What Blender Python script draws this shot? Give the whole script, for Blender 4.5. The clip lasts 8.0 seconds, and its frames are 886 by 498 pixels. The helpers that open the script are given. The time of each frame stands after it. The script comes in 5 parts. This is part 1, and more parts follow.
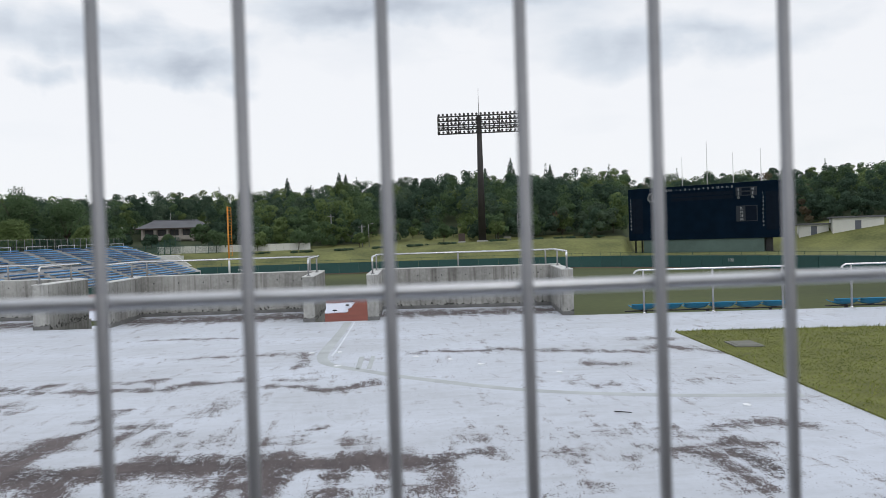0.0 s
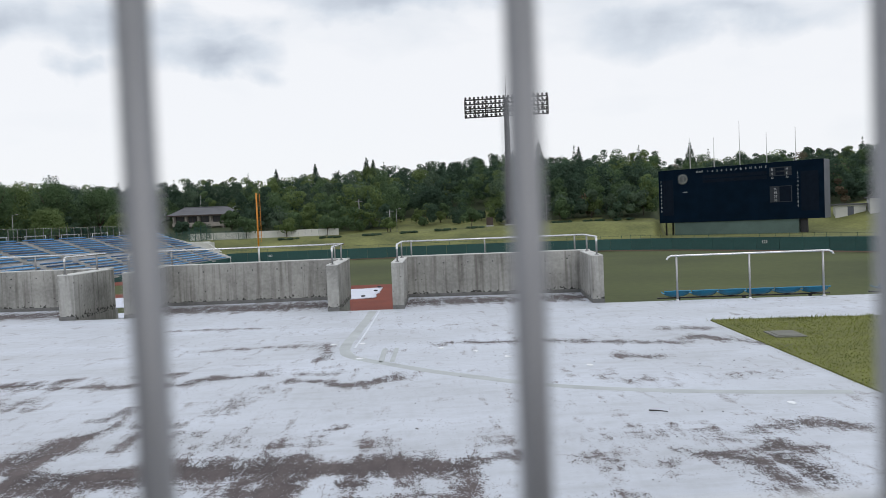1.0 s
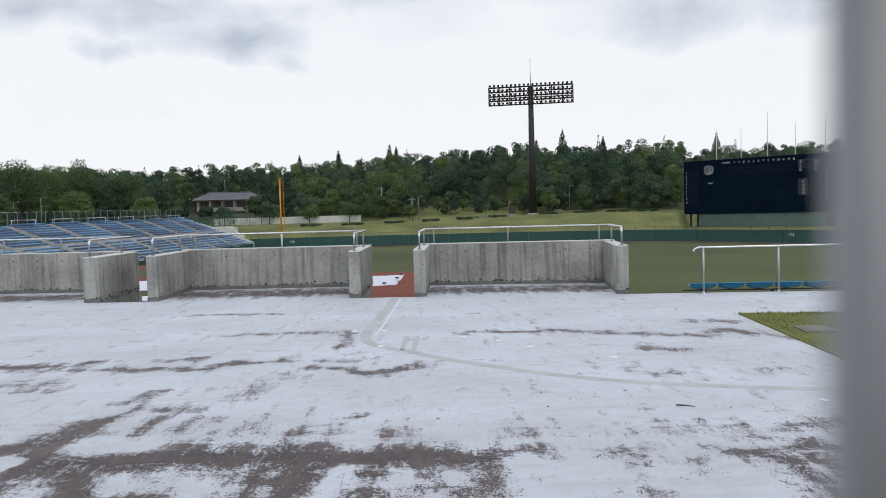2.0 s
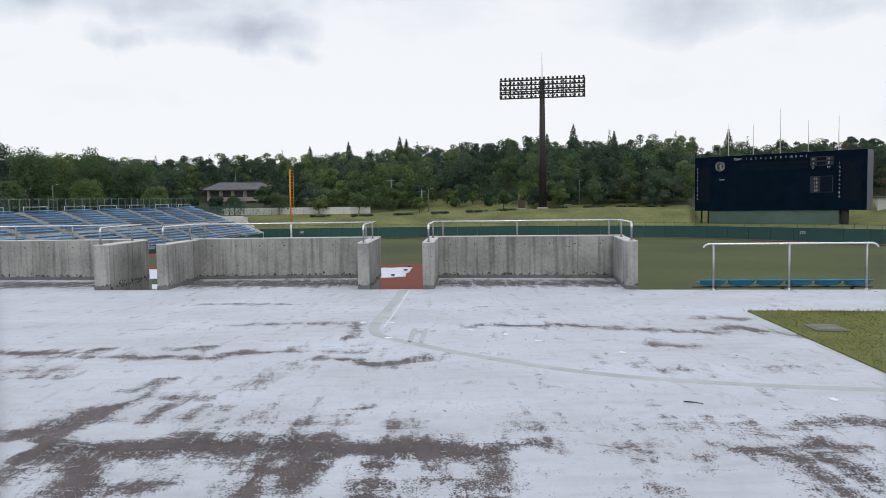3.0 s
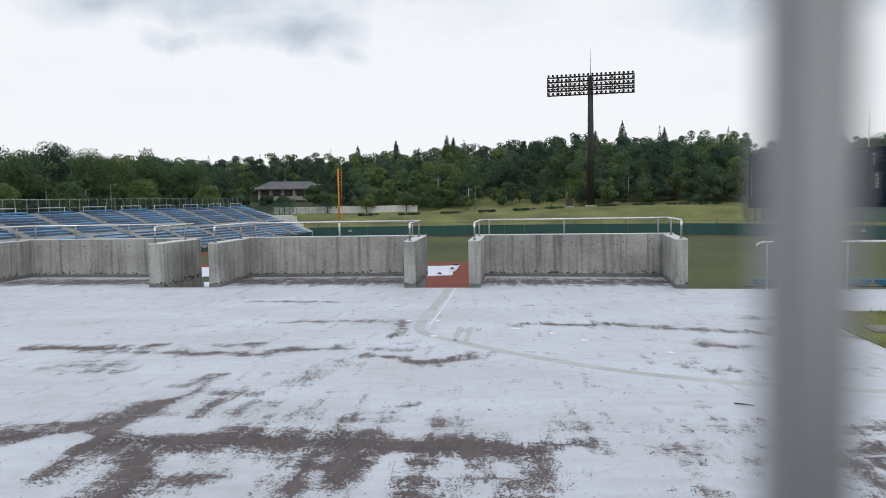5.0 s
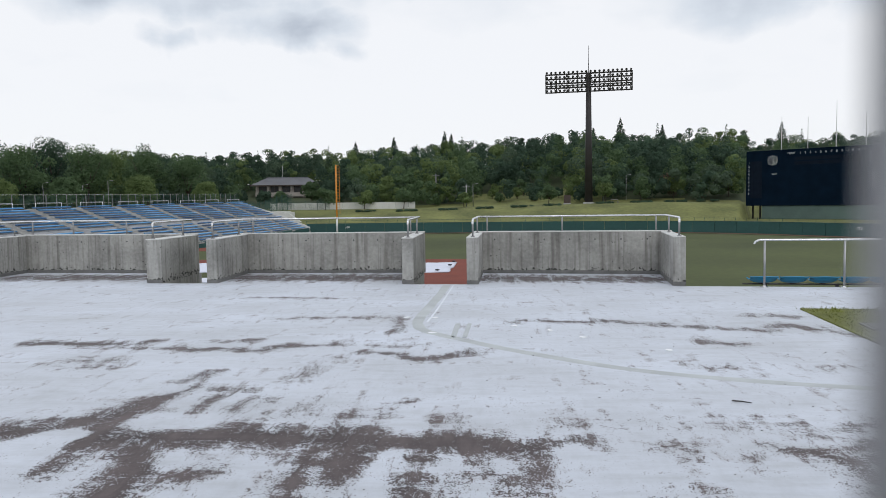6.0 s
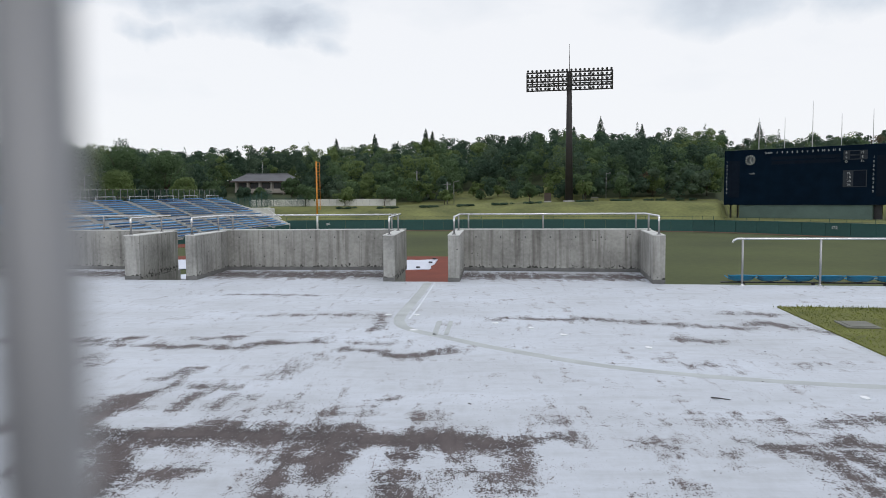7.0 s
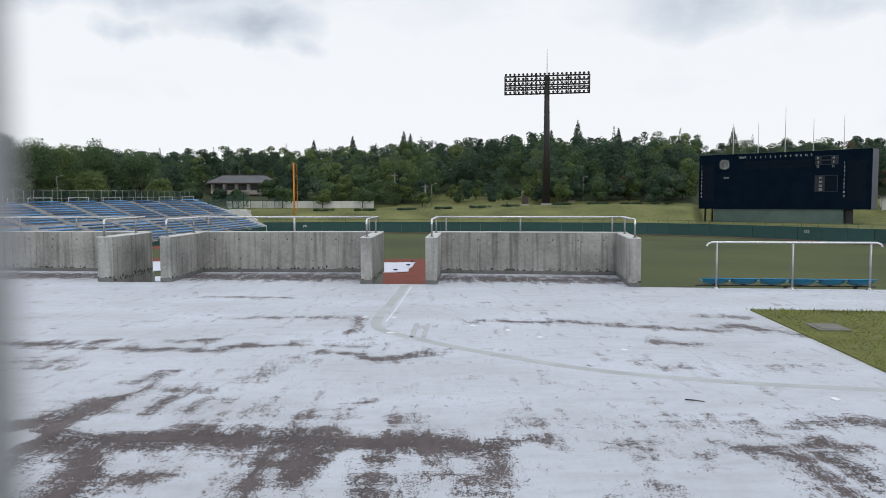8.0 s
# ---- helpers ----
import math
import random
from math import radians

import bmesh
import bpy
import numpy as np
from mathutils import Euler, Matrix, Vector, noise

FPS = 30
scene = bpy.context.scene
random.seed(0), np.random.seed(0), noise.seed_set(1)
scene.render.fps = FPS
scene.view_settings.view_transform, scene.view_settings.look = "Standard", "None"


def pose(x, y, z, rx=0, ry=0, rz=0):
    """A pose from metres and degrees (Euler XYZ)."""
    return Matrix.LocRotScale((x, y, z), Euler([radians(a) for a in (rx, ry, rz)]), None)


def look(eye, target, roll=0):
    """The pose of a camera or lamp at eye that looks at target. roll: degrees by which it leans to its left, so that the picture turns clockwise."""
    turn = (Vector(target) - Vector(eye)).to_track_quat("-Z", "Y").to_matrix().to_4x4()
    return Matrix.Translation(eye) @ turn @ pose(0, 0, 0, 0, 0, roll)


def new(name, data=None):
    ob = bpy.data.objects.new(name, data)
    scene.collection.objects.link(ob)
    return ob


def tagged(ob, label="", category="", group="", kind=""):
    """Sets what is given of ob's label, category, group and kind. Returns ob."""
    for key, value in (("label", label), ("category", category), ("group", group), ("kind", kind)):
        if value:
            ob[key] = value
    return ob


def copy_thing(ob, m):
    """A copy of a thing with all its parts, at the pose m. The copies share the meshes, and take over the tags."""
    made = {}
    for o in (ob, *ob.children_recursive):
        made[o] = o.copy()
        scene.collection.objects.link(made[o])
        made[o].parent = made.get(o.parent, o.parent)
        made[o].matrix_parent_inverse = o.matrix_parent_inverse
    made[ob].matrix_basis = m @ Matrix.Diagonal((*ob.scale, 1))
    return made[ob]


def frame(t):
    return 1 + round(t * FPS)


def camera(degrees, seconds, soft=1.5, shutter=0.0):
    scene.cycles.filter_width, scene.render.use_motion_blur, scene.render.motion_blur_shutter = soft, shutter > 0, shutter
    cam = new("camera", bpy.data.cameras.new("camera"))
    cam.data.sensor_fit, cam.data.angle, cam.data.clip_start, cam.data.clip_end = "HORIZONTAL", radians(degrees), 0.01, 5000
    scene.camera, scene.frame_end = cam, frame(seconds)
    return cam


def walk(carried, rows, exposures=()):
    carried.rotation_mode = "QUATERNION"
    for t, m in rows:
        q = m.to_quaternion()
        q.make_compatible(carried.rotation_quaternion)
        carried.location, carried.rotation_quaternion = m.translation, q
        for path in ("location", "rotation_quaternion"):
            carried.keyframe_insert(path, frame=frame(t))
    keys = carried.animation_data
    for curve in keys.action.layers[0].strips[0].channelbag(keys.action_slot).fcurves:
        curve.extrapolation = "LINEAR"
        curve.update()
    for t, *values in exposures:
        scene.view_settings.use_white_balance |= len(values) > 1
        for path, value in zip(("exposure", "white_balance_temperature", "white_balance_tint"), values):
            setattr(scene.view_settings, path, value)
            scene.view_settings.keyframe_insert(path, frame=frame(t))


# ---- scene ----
cam = camera(62, 8.0, soft=0.7)
cam.data.dof.use_dof = True
cam.data.dof.focus_distance = 15.0
cam.data.dof.aperture_fstop = 5.4
walk(cam, [
    (0.00, pose(-0.0725, -0.4930, 1.760, 89.180, 1.811, -4.961)),
    (0.30, pose(-0.0192, -0.3130, 1.7845, 88.680, 2.318, -4.070)),
    (0.50, pose(0.0004, -0.2330, 1.8015, 88.360, 2.546, -3.530)),
    (0.70, pose(0.0040, -0.1860, 1.809, 88.310, 2.543, -3.391)),
    (1.00, pose(0.0100, -0.1240, 1.814, 88.018, 2.361, -2.782)),
    (1.20, pose(0.0020, -0.0880, 1.812, 87.796, 2.268, -2.436)),
    (1.50, pose(-0.0050, -0.0400, 1.805, 87.505, 2.084, -1.949)),
    (2.00, pose(-0.0066, 0.0050, 1.803, 87.160, 1.589, -1.068)),
    (2.20, pose(-0.0130, 0.0090, 1.803, 87.049, 1.423, -0.891)),
    (2.75, pose(-0.0115, 0.0110, 1.803, 86.754, 0.971, -0.521)),
    (3.50, pose(-0.0102, 0.0120, 1.802, 86.393, 0.451, -0.000)),
    (4.00, pose(-0.0090, 0.0120, 1.803, 86.294, 0.479, 0.736)),
    (4.50, pose(0.0000, 0.0110, 1.804, 86.373, 0.772, 1.990)),
    (4.80, pose(0.0090, 0.0100, 1.804, 86.499, 0.948, 2.938)),
    (5.00, pose(0.0110, 0.0100, 1.804, 86.537, 1.001, 3.306)),
    (5.20, pose(0.0110, 0.0100, 1.804, 86.505, 0.985, 3.357)),
    (5.75, pose(0.0050, 0.0100, 1.804, 86.360, 0.885, 3.267)),
    (6.30, pose(-0.0060, 0.0100, 1.803, 86.190, 0.739, 2.929)),
    (6.50, pose(-0.0088, 0.0100, 1.803, 86.138, 0.684, 2.769)),
    (7.00, pose(-0.0178, 0.0100, 1.804, 86.057, 0.462, 1.638)),
    (7.30, pose(-0.0197, 0.0100, 1.804, 86.075, 0.380, 1.036)),
    (7.50, pose(-0.0163, 0.0100, 1.804, 86.109, 0.330, 0.674)),
    (8.00, pose(-0.0130, 0.0100, 1.804, 86.248, 0.177, -0.074)),
])

# ---- light ----
world = bpy.data.worlds.new("overcast_sky")
scene.world = world
world.use_nodes = True
wn, wl = world.node_tree.nodes, world.node_tree.links
wn.clear()
w_out = wn.new("ShaderNodeOutputWorld")
w_bg = wn.new("ShaderNodeBackground")
w_sky = wn.new("ShaderNodeTexSky")
w_sky.sky_type = "NISHITA"
w_sky.sun_disc = False
w_sky.sun_elevation, w_sky.sun_rotation = radians(55), radians(150)
w_tc = wn.new("ShaderNodeTexCoord")


def w_noise(scale, detail, stretch, at):
    mp = wn.new("ShaderNodeMapping")
    mp.inputs["Scale"].default_value = stretch
    mp.inputs["Location"].default_value = at
    t = wn.new("ShaderNodeTexNoise")
    t.inputs["Scale"].default_value, t.inputs["Detail"].default_value = scale, detail
    t.inputs["Roughness"].default_value, t.inputs["Distortion"].default_value = 0.5, 0.2
    wl.new(w_tc.outputs["Generated"], mp.inputs["Vector"])
    wl.new(mp.outputs["Vector"], t.inputs["Vector"])
    return t.outputs["Fac"]


def w_math(op, p, q):
    k = wn.new("ShaderNodeMath")
    k.operation = op
    for i, v in enumerate((p, q)):
        if isinstance(v, (int, float)):
            k.inputs[i].default_value = v
        else:
            wl.new(v, k.inputs[i])
    return k.outputs[0]


# a thin bright layer, grey banks higher up, and the clouds that hang in view (azimuth, elevation, half sizes in degrees)
w_wide = w_noise(2.4, 5.0, (1.0, 1.0, 3.6), (0.37, 0.1, 0.22))
w_fine = w_noise(7.0, 6.0, (1.0, 1.0, 2.4), (0.1, 0.4, 0.0))
w_sep = wn.new("ShaderNodeSeparateXYZ")
wl.new(w_tc.outputs["Generated"], w_sep.inputs["Vector"])
w_high = wn.new("ShaderNodeMapRange")
w_high.inputs["From Min"].default_value, w_high.inputs["From Max"].default_value = 0.20, 0.33
w_high.inputs["To Min"].default_value, w_high.inputs["To Max"].default_value = 0.0, 0.26
wl.new(w_sep.outputs["Z"], w_high.inputs["Value"])
w_grey = w_high.outputs["Result"]
w_warp = wn.new("ShaderNodeTexNoise")
w_warp.inputs["Scale"].default_value, w_warp.inputs["Detail"].default_value = 9.0, 6.0
wl.new(w_tc.outputs["Generated"], w_warp.inputs["Vector"])
w_half = wn.new("ShaderNodeVectorMath")
w_half.operation = "SUBTRACT"
w_half.inputs[1].default_value = (0.5, 0.5, 0.5)
wl.new(w_warp.outputs["Color"], w_half.inputs[0])
w_size = wn.new("ShaderNodeVectorMath")
w_size.operation = "MULTIPLY"
w_size.inputs[1].default_value = (0.22, 0.22, 0.11)
wl.new(w_half.outputs[0], w_size.inputs[0])
w_bent = wn.new("ShaderNodeVectorMath")
w_bent.operation = "ADD"
wl.new(w_tc.outputs["Generated"], w_bent.inputs[0])
wl.new(w_size.outputs[0], w_bent.inputs[1])
for az, el, ha, he, deep in ((-14.5, 12.9, 5.5, 1.5, 0.50), (-18.5, 14.8, 8.0, 1.5, 0.55), (-22.2, 12.2, 2.0, 0.9, 0.35), (-10.0, 11.5, 3.6, 0.8, 0.34), (24, 13.6, 9.0, 1.4, 0.30), (-27, 14.8, 5.0, 1.6, 0.35), (2, 17.5, 16.0, 1.6, 0.45)):
    c = Vector((math.sin(radians(az)) * math.cos(radians(el)), math.cos(radians(az)) * math.cos(radians(el)), math.sin(radians(el))))
    off = wn.new("ShaderNodeVectorMath")
    off.operation = "SUBTRACT"
    off.inputs[1].default_value = c
    wl.new(w_bent.outputs[0], off.inputs[0])
    sc = wn.new("ShaderNodeVectorMath")
    sc.operation = "MULTIPLY"
    sc.inputs[1].default_value = (1 / radians(ha), 1 / radians(ha), 1 / radians(he))
    wl.new(off.outputs[0], sc.inputs[0])
    ln = wn.new("ShaderNodeVectorMath")
    ln.operation = "LENGTH"
    wl.new(sc.outputs[0], ln.inputs[0])
    soft = w_math("MULTIPLY", w_math("MAXIMUM", w_math("SUBTRACT", 1.5, ln.outputs["Value"]), 0.0), deep)
    w_grey = w_math("MAXIMUM", w_grey, soft)
w_ragged = w_math("ADD", w_math("MULTIPLY", w_math("SUBTRACT", w_fine, 0.5), 1.5), w_math("MULTIPLY", w_math("SUBTRACT", w_wide, 0.5), 1.6))
w_value = w_math("ADD", w_grey, w_math("MULTIPLY", w_ragged, w_math("ADD", w_math("MULTIPLY", w_grey, 1.7), 0.20)))
w_ramp = wn.new("ShaderNodeValToRGB")
w_ramp.color_ramp.elements[0].position = 0.04
w_ramp.color_ramp.elements[0].color = (0.940, 0.955, 0.990, 1)
e = w_ramp.color_ramp.elements.new(0.13)
e.color = (0.865, 0.905, 0.965, 1)
w_ramp.color_ramp.elements[1].position = 1.0
w_ramp.color_ramp.elements[1].color = (0.45, 0.50, 0.585, 1)
e = w_ramp.color_ramp.elements.new(0.40)
e.color = (0.72, 0.775, 0.85, 1)
w_scale = wn.new("ShaderNodeMixRGB")
w_scale.blend_type = "MULTIPLY"
w_scale.inputs["Fac"].default_value = 1.0
w_scale.inputs["Color2"].default_value = (0.10, 0.10, 0.10, 1)
w_mix = wn.new("ShaderNodeMixRGB")
w_mix.inputs["Fac"].default_value = 0.93
wl.new(w_value, w_ramp.inputs["Fac"])
wl.new(w_sky.outputs["Color"], w_scale.inputs["Color1"])
wl.new(w_scale.outputs["Color"], w_mix.inputs["Color1"])
wl.new(w_ramp.outputs["Color"], w_mix.inputs["Color2"])
wl.new(w_mix.outputs["Color"], w_bg.inputs["Color"])
w_bg.inputs["Strength"].default_value = 1.0
wl.new(w_bg.outputs["Background"], w_out.inputs["Surface"])

sun = new("sun", bpy.data.lights.new("sun", "SUN"))
sun.data.energy = 0.5
sun.data.angle = radians(25)
sun.data.color = (1.0, 0.97, 0.92)
sun.matrix_world = look((20, -40, 80), (0, 20, 0))


# ---- materials ----
def material(name, colour, rough=0.7, metal=0.0, spread=0.25, scale=3.0, fine=40.0, bump=0.15, tint=None, per="", amount=0.55, stretch=(1, 1, 1)):
    """A surface with coarse and fine variation of its colour and a fine relief. per: 'object' or 'island' adds variation from piece to piece."""
    m = bpy.data.materials.new(name)
    m.use_nodes = True
    n, l = m.node_tree.nodes, m.node_tree.links
    bsdf = n["Principled BSDF"]
    bsdf.inputs["Roughness"].default_value = rough
    bsdf.inputs["Metallic"].default_value = metal
    tc = n.new("ShaderNodeTexCoord")
    mp = n.new("ShaderNodeMapping")
    mp.inputs["Scale"].default_value = stretch
    l.new(tc.outputs["Object"], mp.inputs["Vector"])
    big, small = n.new("ShaderNodeTexNoise"), n.new("ShaderNodeTexNoise")
    big.inputs["Scale"].default_value, small.inputs["Scale"].default_value = scale, fine
    big.inputs["Detail"].default_value = small.inputs["Detail"].default_value = 5.0
    l.new(mp.outputs["Vector"], big.inputs["Vector"])
    l.new(mp.outputs["Vector"], small.inputs["Vector"])
    add = n.new("ShaderNodeMath")
    add.operation = "MULTIPLY_ADD"
    add.inputs[1].default_value = 0.45
    l.new(small.outputs["Fac"], add.inputs[0])
    l.new(big.outputs["Fac"], add.inputs[2])
    value = add.outputs[0]
    if per:
        src = n.new("ShaderNodeObjectInfo" if per == "object" else "ShaderNodeNewGeometry")
        more = n.new("ShaderNodeMath")
        more.operation = "MULTIPLY_ADD"
        more.inputs[1].default_value = amount
        l.new(src.outputs["Random" if per == "object" else "Random Per Island"], more.inputs[0])
        l.new(value, more.inputs[2])
        sub = n.new("ShaderNodeMath")
        sub.operation = "SUBTRACT"
        sub.inputs[1].default_value = amount / 2
        l.new(more.outputs[0], sub.inputs[0])
        value = sub.outputs[0]
    ramp = n.new("ShaderNodeValToRGB")
    dark = [c * (1 - spread) for c in colour]
    light = [min(1, c * (1 + spread)) for c in (tint or colour)]
    ramp.color_ramp.elements[0].position, ramp.color_ramp.elements[1].position = 0.42, 1.02
    ramp.color_ramp.elements[0].color, ramp.color_ramp.elements[1].color = (*dark, 1), (*light, 1)
    l.new(value, ramp.inputs["Fac"])
    l.new(ramp.outputs["Color"], bsdf.inputs["Base Color"])
    if bump:
        b = n.new("ShaderNodeBump")
        b.inputs["Strength"].default_value = bump
        b.inputs["Distance"].default_value = 0.02
        l.new(small.outputs["Fac"], b.inputs["Height"])
        l.new(b.outputs["Normal"], bsdf.inputs["Normal"])
    return m


M_STEEL = material("brushed_steel", (0.74, 0.745, 0.75), 0.27, 0.9, 0.12, 4, 60, 0.05)
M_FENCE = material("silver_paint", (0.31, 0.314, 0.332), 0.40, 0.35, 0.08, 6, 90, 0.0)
# brushed steel with the upright posts' darker reflections put into its colour
M_STEELPOST = material("shaded_post_steel", (0.40, 0.40, 0.41), 0.36, 0.85, 0.12, 4, 60, 0.05)
# the fence silver lightened to stand in for sky light on the rail
M_RAIL = material("sky_lit_rail", (0.76, 0.77, 0.80), 0.36, 0.5, 0.08, 6, 90, 0.0)
M_CONCRETE_CAP = material("pale_wall_coping", (0.62, 0.62, 0.60), 0.8, 0, 0.15, 3, 50, 0.2)
M_BASE = material("dark_base_mortar", (0.16, 0.16, 0.155), 0.85, 0, 0.3, 5, 40, 0.3)
# dull steel for poles and frames; its darkness stands in for handrail posts' shading
M_POST = material("dull_shaded_steel", (0.30, 0.30, 0.30), 0.45, 0.7, 0.15, 4, 60, 0.05)
M_TIER = material("tier_concrete", (0.44, 0.445, 0.46), 0.85, 0, 0.25, 0.5, 12, 0.1)
M_STEP = material("stand_concrete", (0.36, 0.36, 0.35), 0.85, 0, 0.2, 0.8, 20, 0.2)
M_SEAT = material("blue_seat_plastic", (0.018, 0.15, 0.27), 0.22, 0, 0.2, 2, 30, 0.03, tint=(0.03, 0.20, 0.34), per="island")
M_SEATFAR = material("faded_blue_seats", (0.040, 0.145, 0.36), 0.32, 0, 0.35, 0.3, 4, 0.0, tint=(0.10, 0.31, 0.56), per="object")
M_DARK = material("dark_steel", (0.045, 0.045, 0.05), 0.5, 0.5, 0.25, 2, 20, 0.05)
M_FIELD = material("outfield_turf", (0.050, 0.067, 0.016), 0.95, 0, 0.25, 0.05, 1.3, 0.3, tint=(0.072, 0.086, 0.022))
M_BANK = material("bank_grass", (0.098, 0.122, 0.032), 0.95, 0, 0.45, 0.10, 1.6, 0.4, tint=(0.158, 0.165, 0.052))
M_FLOORWOOD = material("forest_floor", (0.04, 0.055, 0.02), 0.95, 0, 0.4, 0.1, 1.0, 0.4)
M_DIRT = material("red_infield_dirt", (0.185, 0.040, 0.022), 0.95, 0, 0.2, 0.3, 6, 0.2)
M_TRACK = material("brown_track_dirt", (0.105, 0.062, 0.036), 0.95, 0, 0.25, 0.3, 6, 0.2)
M_TARP = material("white_tarpaulin", (0.68, 0.71, 0.82), 0.5, 0, 0.1, 0.5, 6, 0.3)
M_WALLPAD = material("green_wall_padding", (0.022, 0.085, 0.078), 0.6, 0, 0.2, 0.2, 3, 0.1, per="object", amount=0.18)
M_BOARD = material("dark_board_face", (0.003, 0.010, 0.022), 0.75, 0.0, 0.3, 0.4, 8, 0.02)
M_BOARDSIDE = material("grey_board_side", (0.12, 0.13, 0.16), 0.6, 0.2, 0.15, 0.5, 8, 0.05)
M_PLINTH = material("green_grey_plinth", (0.095, 0.145, 0.13), 0.8, 0, 0.2, 0.3, 6, 0.1)
M_WHITE = material("white_marking", (0.75, 0.76, 0.76), 0.7, 0, 0.05, 2, 30, 0.0)
M_LETTER = material("dull_white_letters", (0.42, 0.44, 0.46), 0.7, 0, 0.05, 2, 30, 0.0)
M_PANEL = material("darker_board_panel", (0.007, 0.012, 0.022), 0.7, 0.0, 0.2, 1, 8, 0.0)
M_INSET = material("grey_board_inset", (0.015, 0.021, 0.032), 0.7, 0.0, 0.2, 1, 8, 0.0)
M_POLE = material("orange_yellow_paint", (0.62, 0.24, 0.02), 0.5, 0, 0.15, 1, 20, 0.02)
M_TOWER = material("brown_tower_steel", (0.040, 0.036, 0.036), 0.6, 0.3, 0.25, 0.5, 10, 0.05)
M_GLASS = material("lamp_glass", (0.10, 0.10, 0.11), 0.25, 0.4, 0.15, 1, 10, 0.0)
M_ROOF = material("grey_roof_tiles", (0.115, 0.118, 0.13), 0.7, 0, 0.2, 0.4, 6, 0.2)
M_HOUSE = material("cream_render", (0.34, 0.31, 0.28), 0.85, 0, 0.2, 0.3, 6, 0.1)
M_HOUSEDARK = material("dark_brown_timber", (0.060, 0.042, 0.035), 0.7, 0, 0.3, 0.5, 8, 0.1)
M_PANE = material("window_pane", (0.02, 0.022, 0.025), 0.35, 0, 0.2, 1, 5, 0.0)
M_WSITE = material("white_site_panel", (0.66, 0.66, 0.63), 0.7, 0, 0.12, 0.2, 4, 0.05)
M_MESH = material("green_mesh_fence", (0.030, 0.075, 0.060), 0.8, 0, 0.2, 0.3, 6, 0.0)
M_BARK = material("bark", (0.075, 0.06, 0.048), 0.9, 0, 0.3, 2, 12, 0.4)
M_LEAF = material("broad_leaves", (0.077, 0.128, 0.066), 0.85, 0, 0.34, 0.16, 0.5, 0.0, tint=(0.117, 0.177, 0.086), per="island", amount=0.12)
M_LEAFDARK = material("dark_leaves", (0.044, 0.081, 0.057), 0.85, 0, 0.34, 0.16, 0.5, 0.0, tint=(0.073, 0.117, 0.077), per="island", amount=0.12)
M_LEAFFRESH = material("light_leaves", (0.110, 0.164, 0.066), 0.85, 0, 0.32, 0.16, 0.5, 0.0, tint=(0.164, 0.221, 0.086), per="island", amount=0.12)
M_LEAFGREY = material("greyish_leaves", (0.069, 0.108, 0.075), 0.85, 0, 0.34, 0.16, 0.5, 0.0, tint=(0.106, 0.152, 0.099), per="island", amount=0.12)
M_LEAFRUST = material("rust_brown_leaves", (0.108, 0.089, 0.064), 0.85, 0, 0.34, 0.16, 0.5, 0.0, tint=(0.155, 0.127, 0.086), per="island", amount=0.12)
M_LAWN = material("lawn_blades", (0.122, 0.160, 0.030), 0.9, 0, 0.4, 0.8, 12, 0.0, tint=(0.222, 0.245, 0.064), per="island")
M_SOIL = material("lawn_soil", (0.145, 0.155, 0.040), 0.95, 0, 0.35, 2, 25, 0.5)
M_COVER = material("grey_cover_slab", (0.19, 0.19, 0.165), 0.85, 0, 0.2, 4, 40, 0.3)
M_TWIG = material("wet_twig", (0.03, 0.022, 0.018), 0.8, 0, 0.3, 10, 60, 0.2)
M_STRIP = material("grey_joint_sealing", (0.45, 0.48, 0.49), 0.55, 0, 0.18, 2.5, 30, 0.15)
M_PALELINE = material("pale_line_paint", (0.70, 0.74, 0.80), 0.55, 0, 0.12, 2.5, 30, 0.1)
M_FLAKE = material("white_flake", (0.85, 0.87, 0.9), 0.4, 0, 0.05, 5, 30, 0.0)


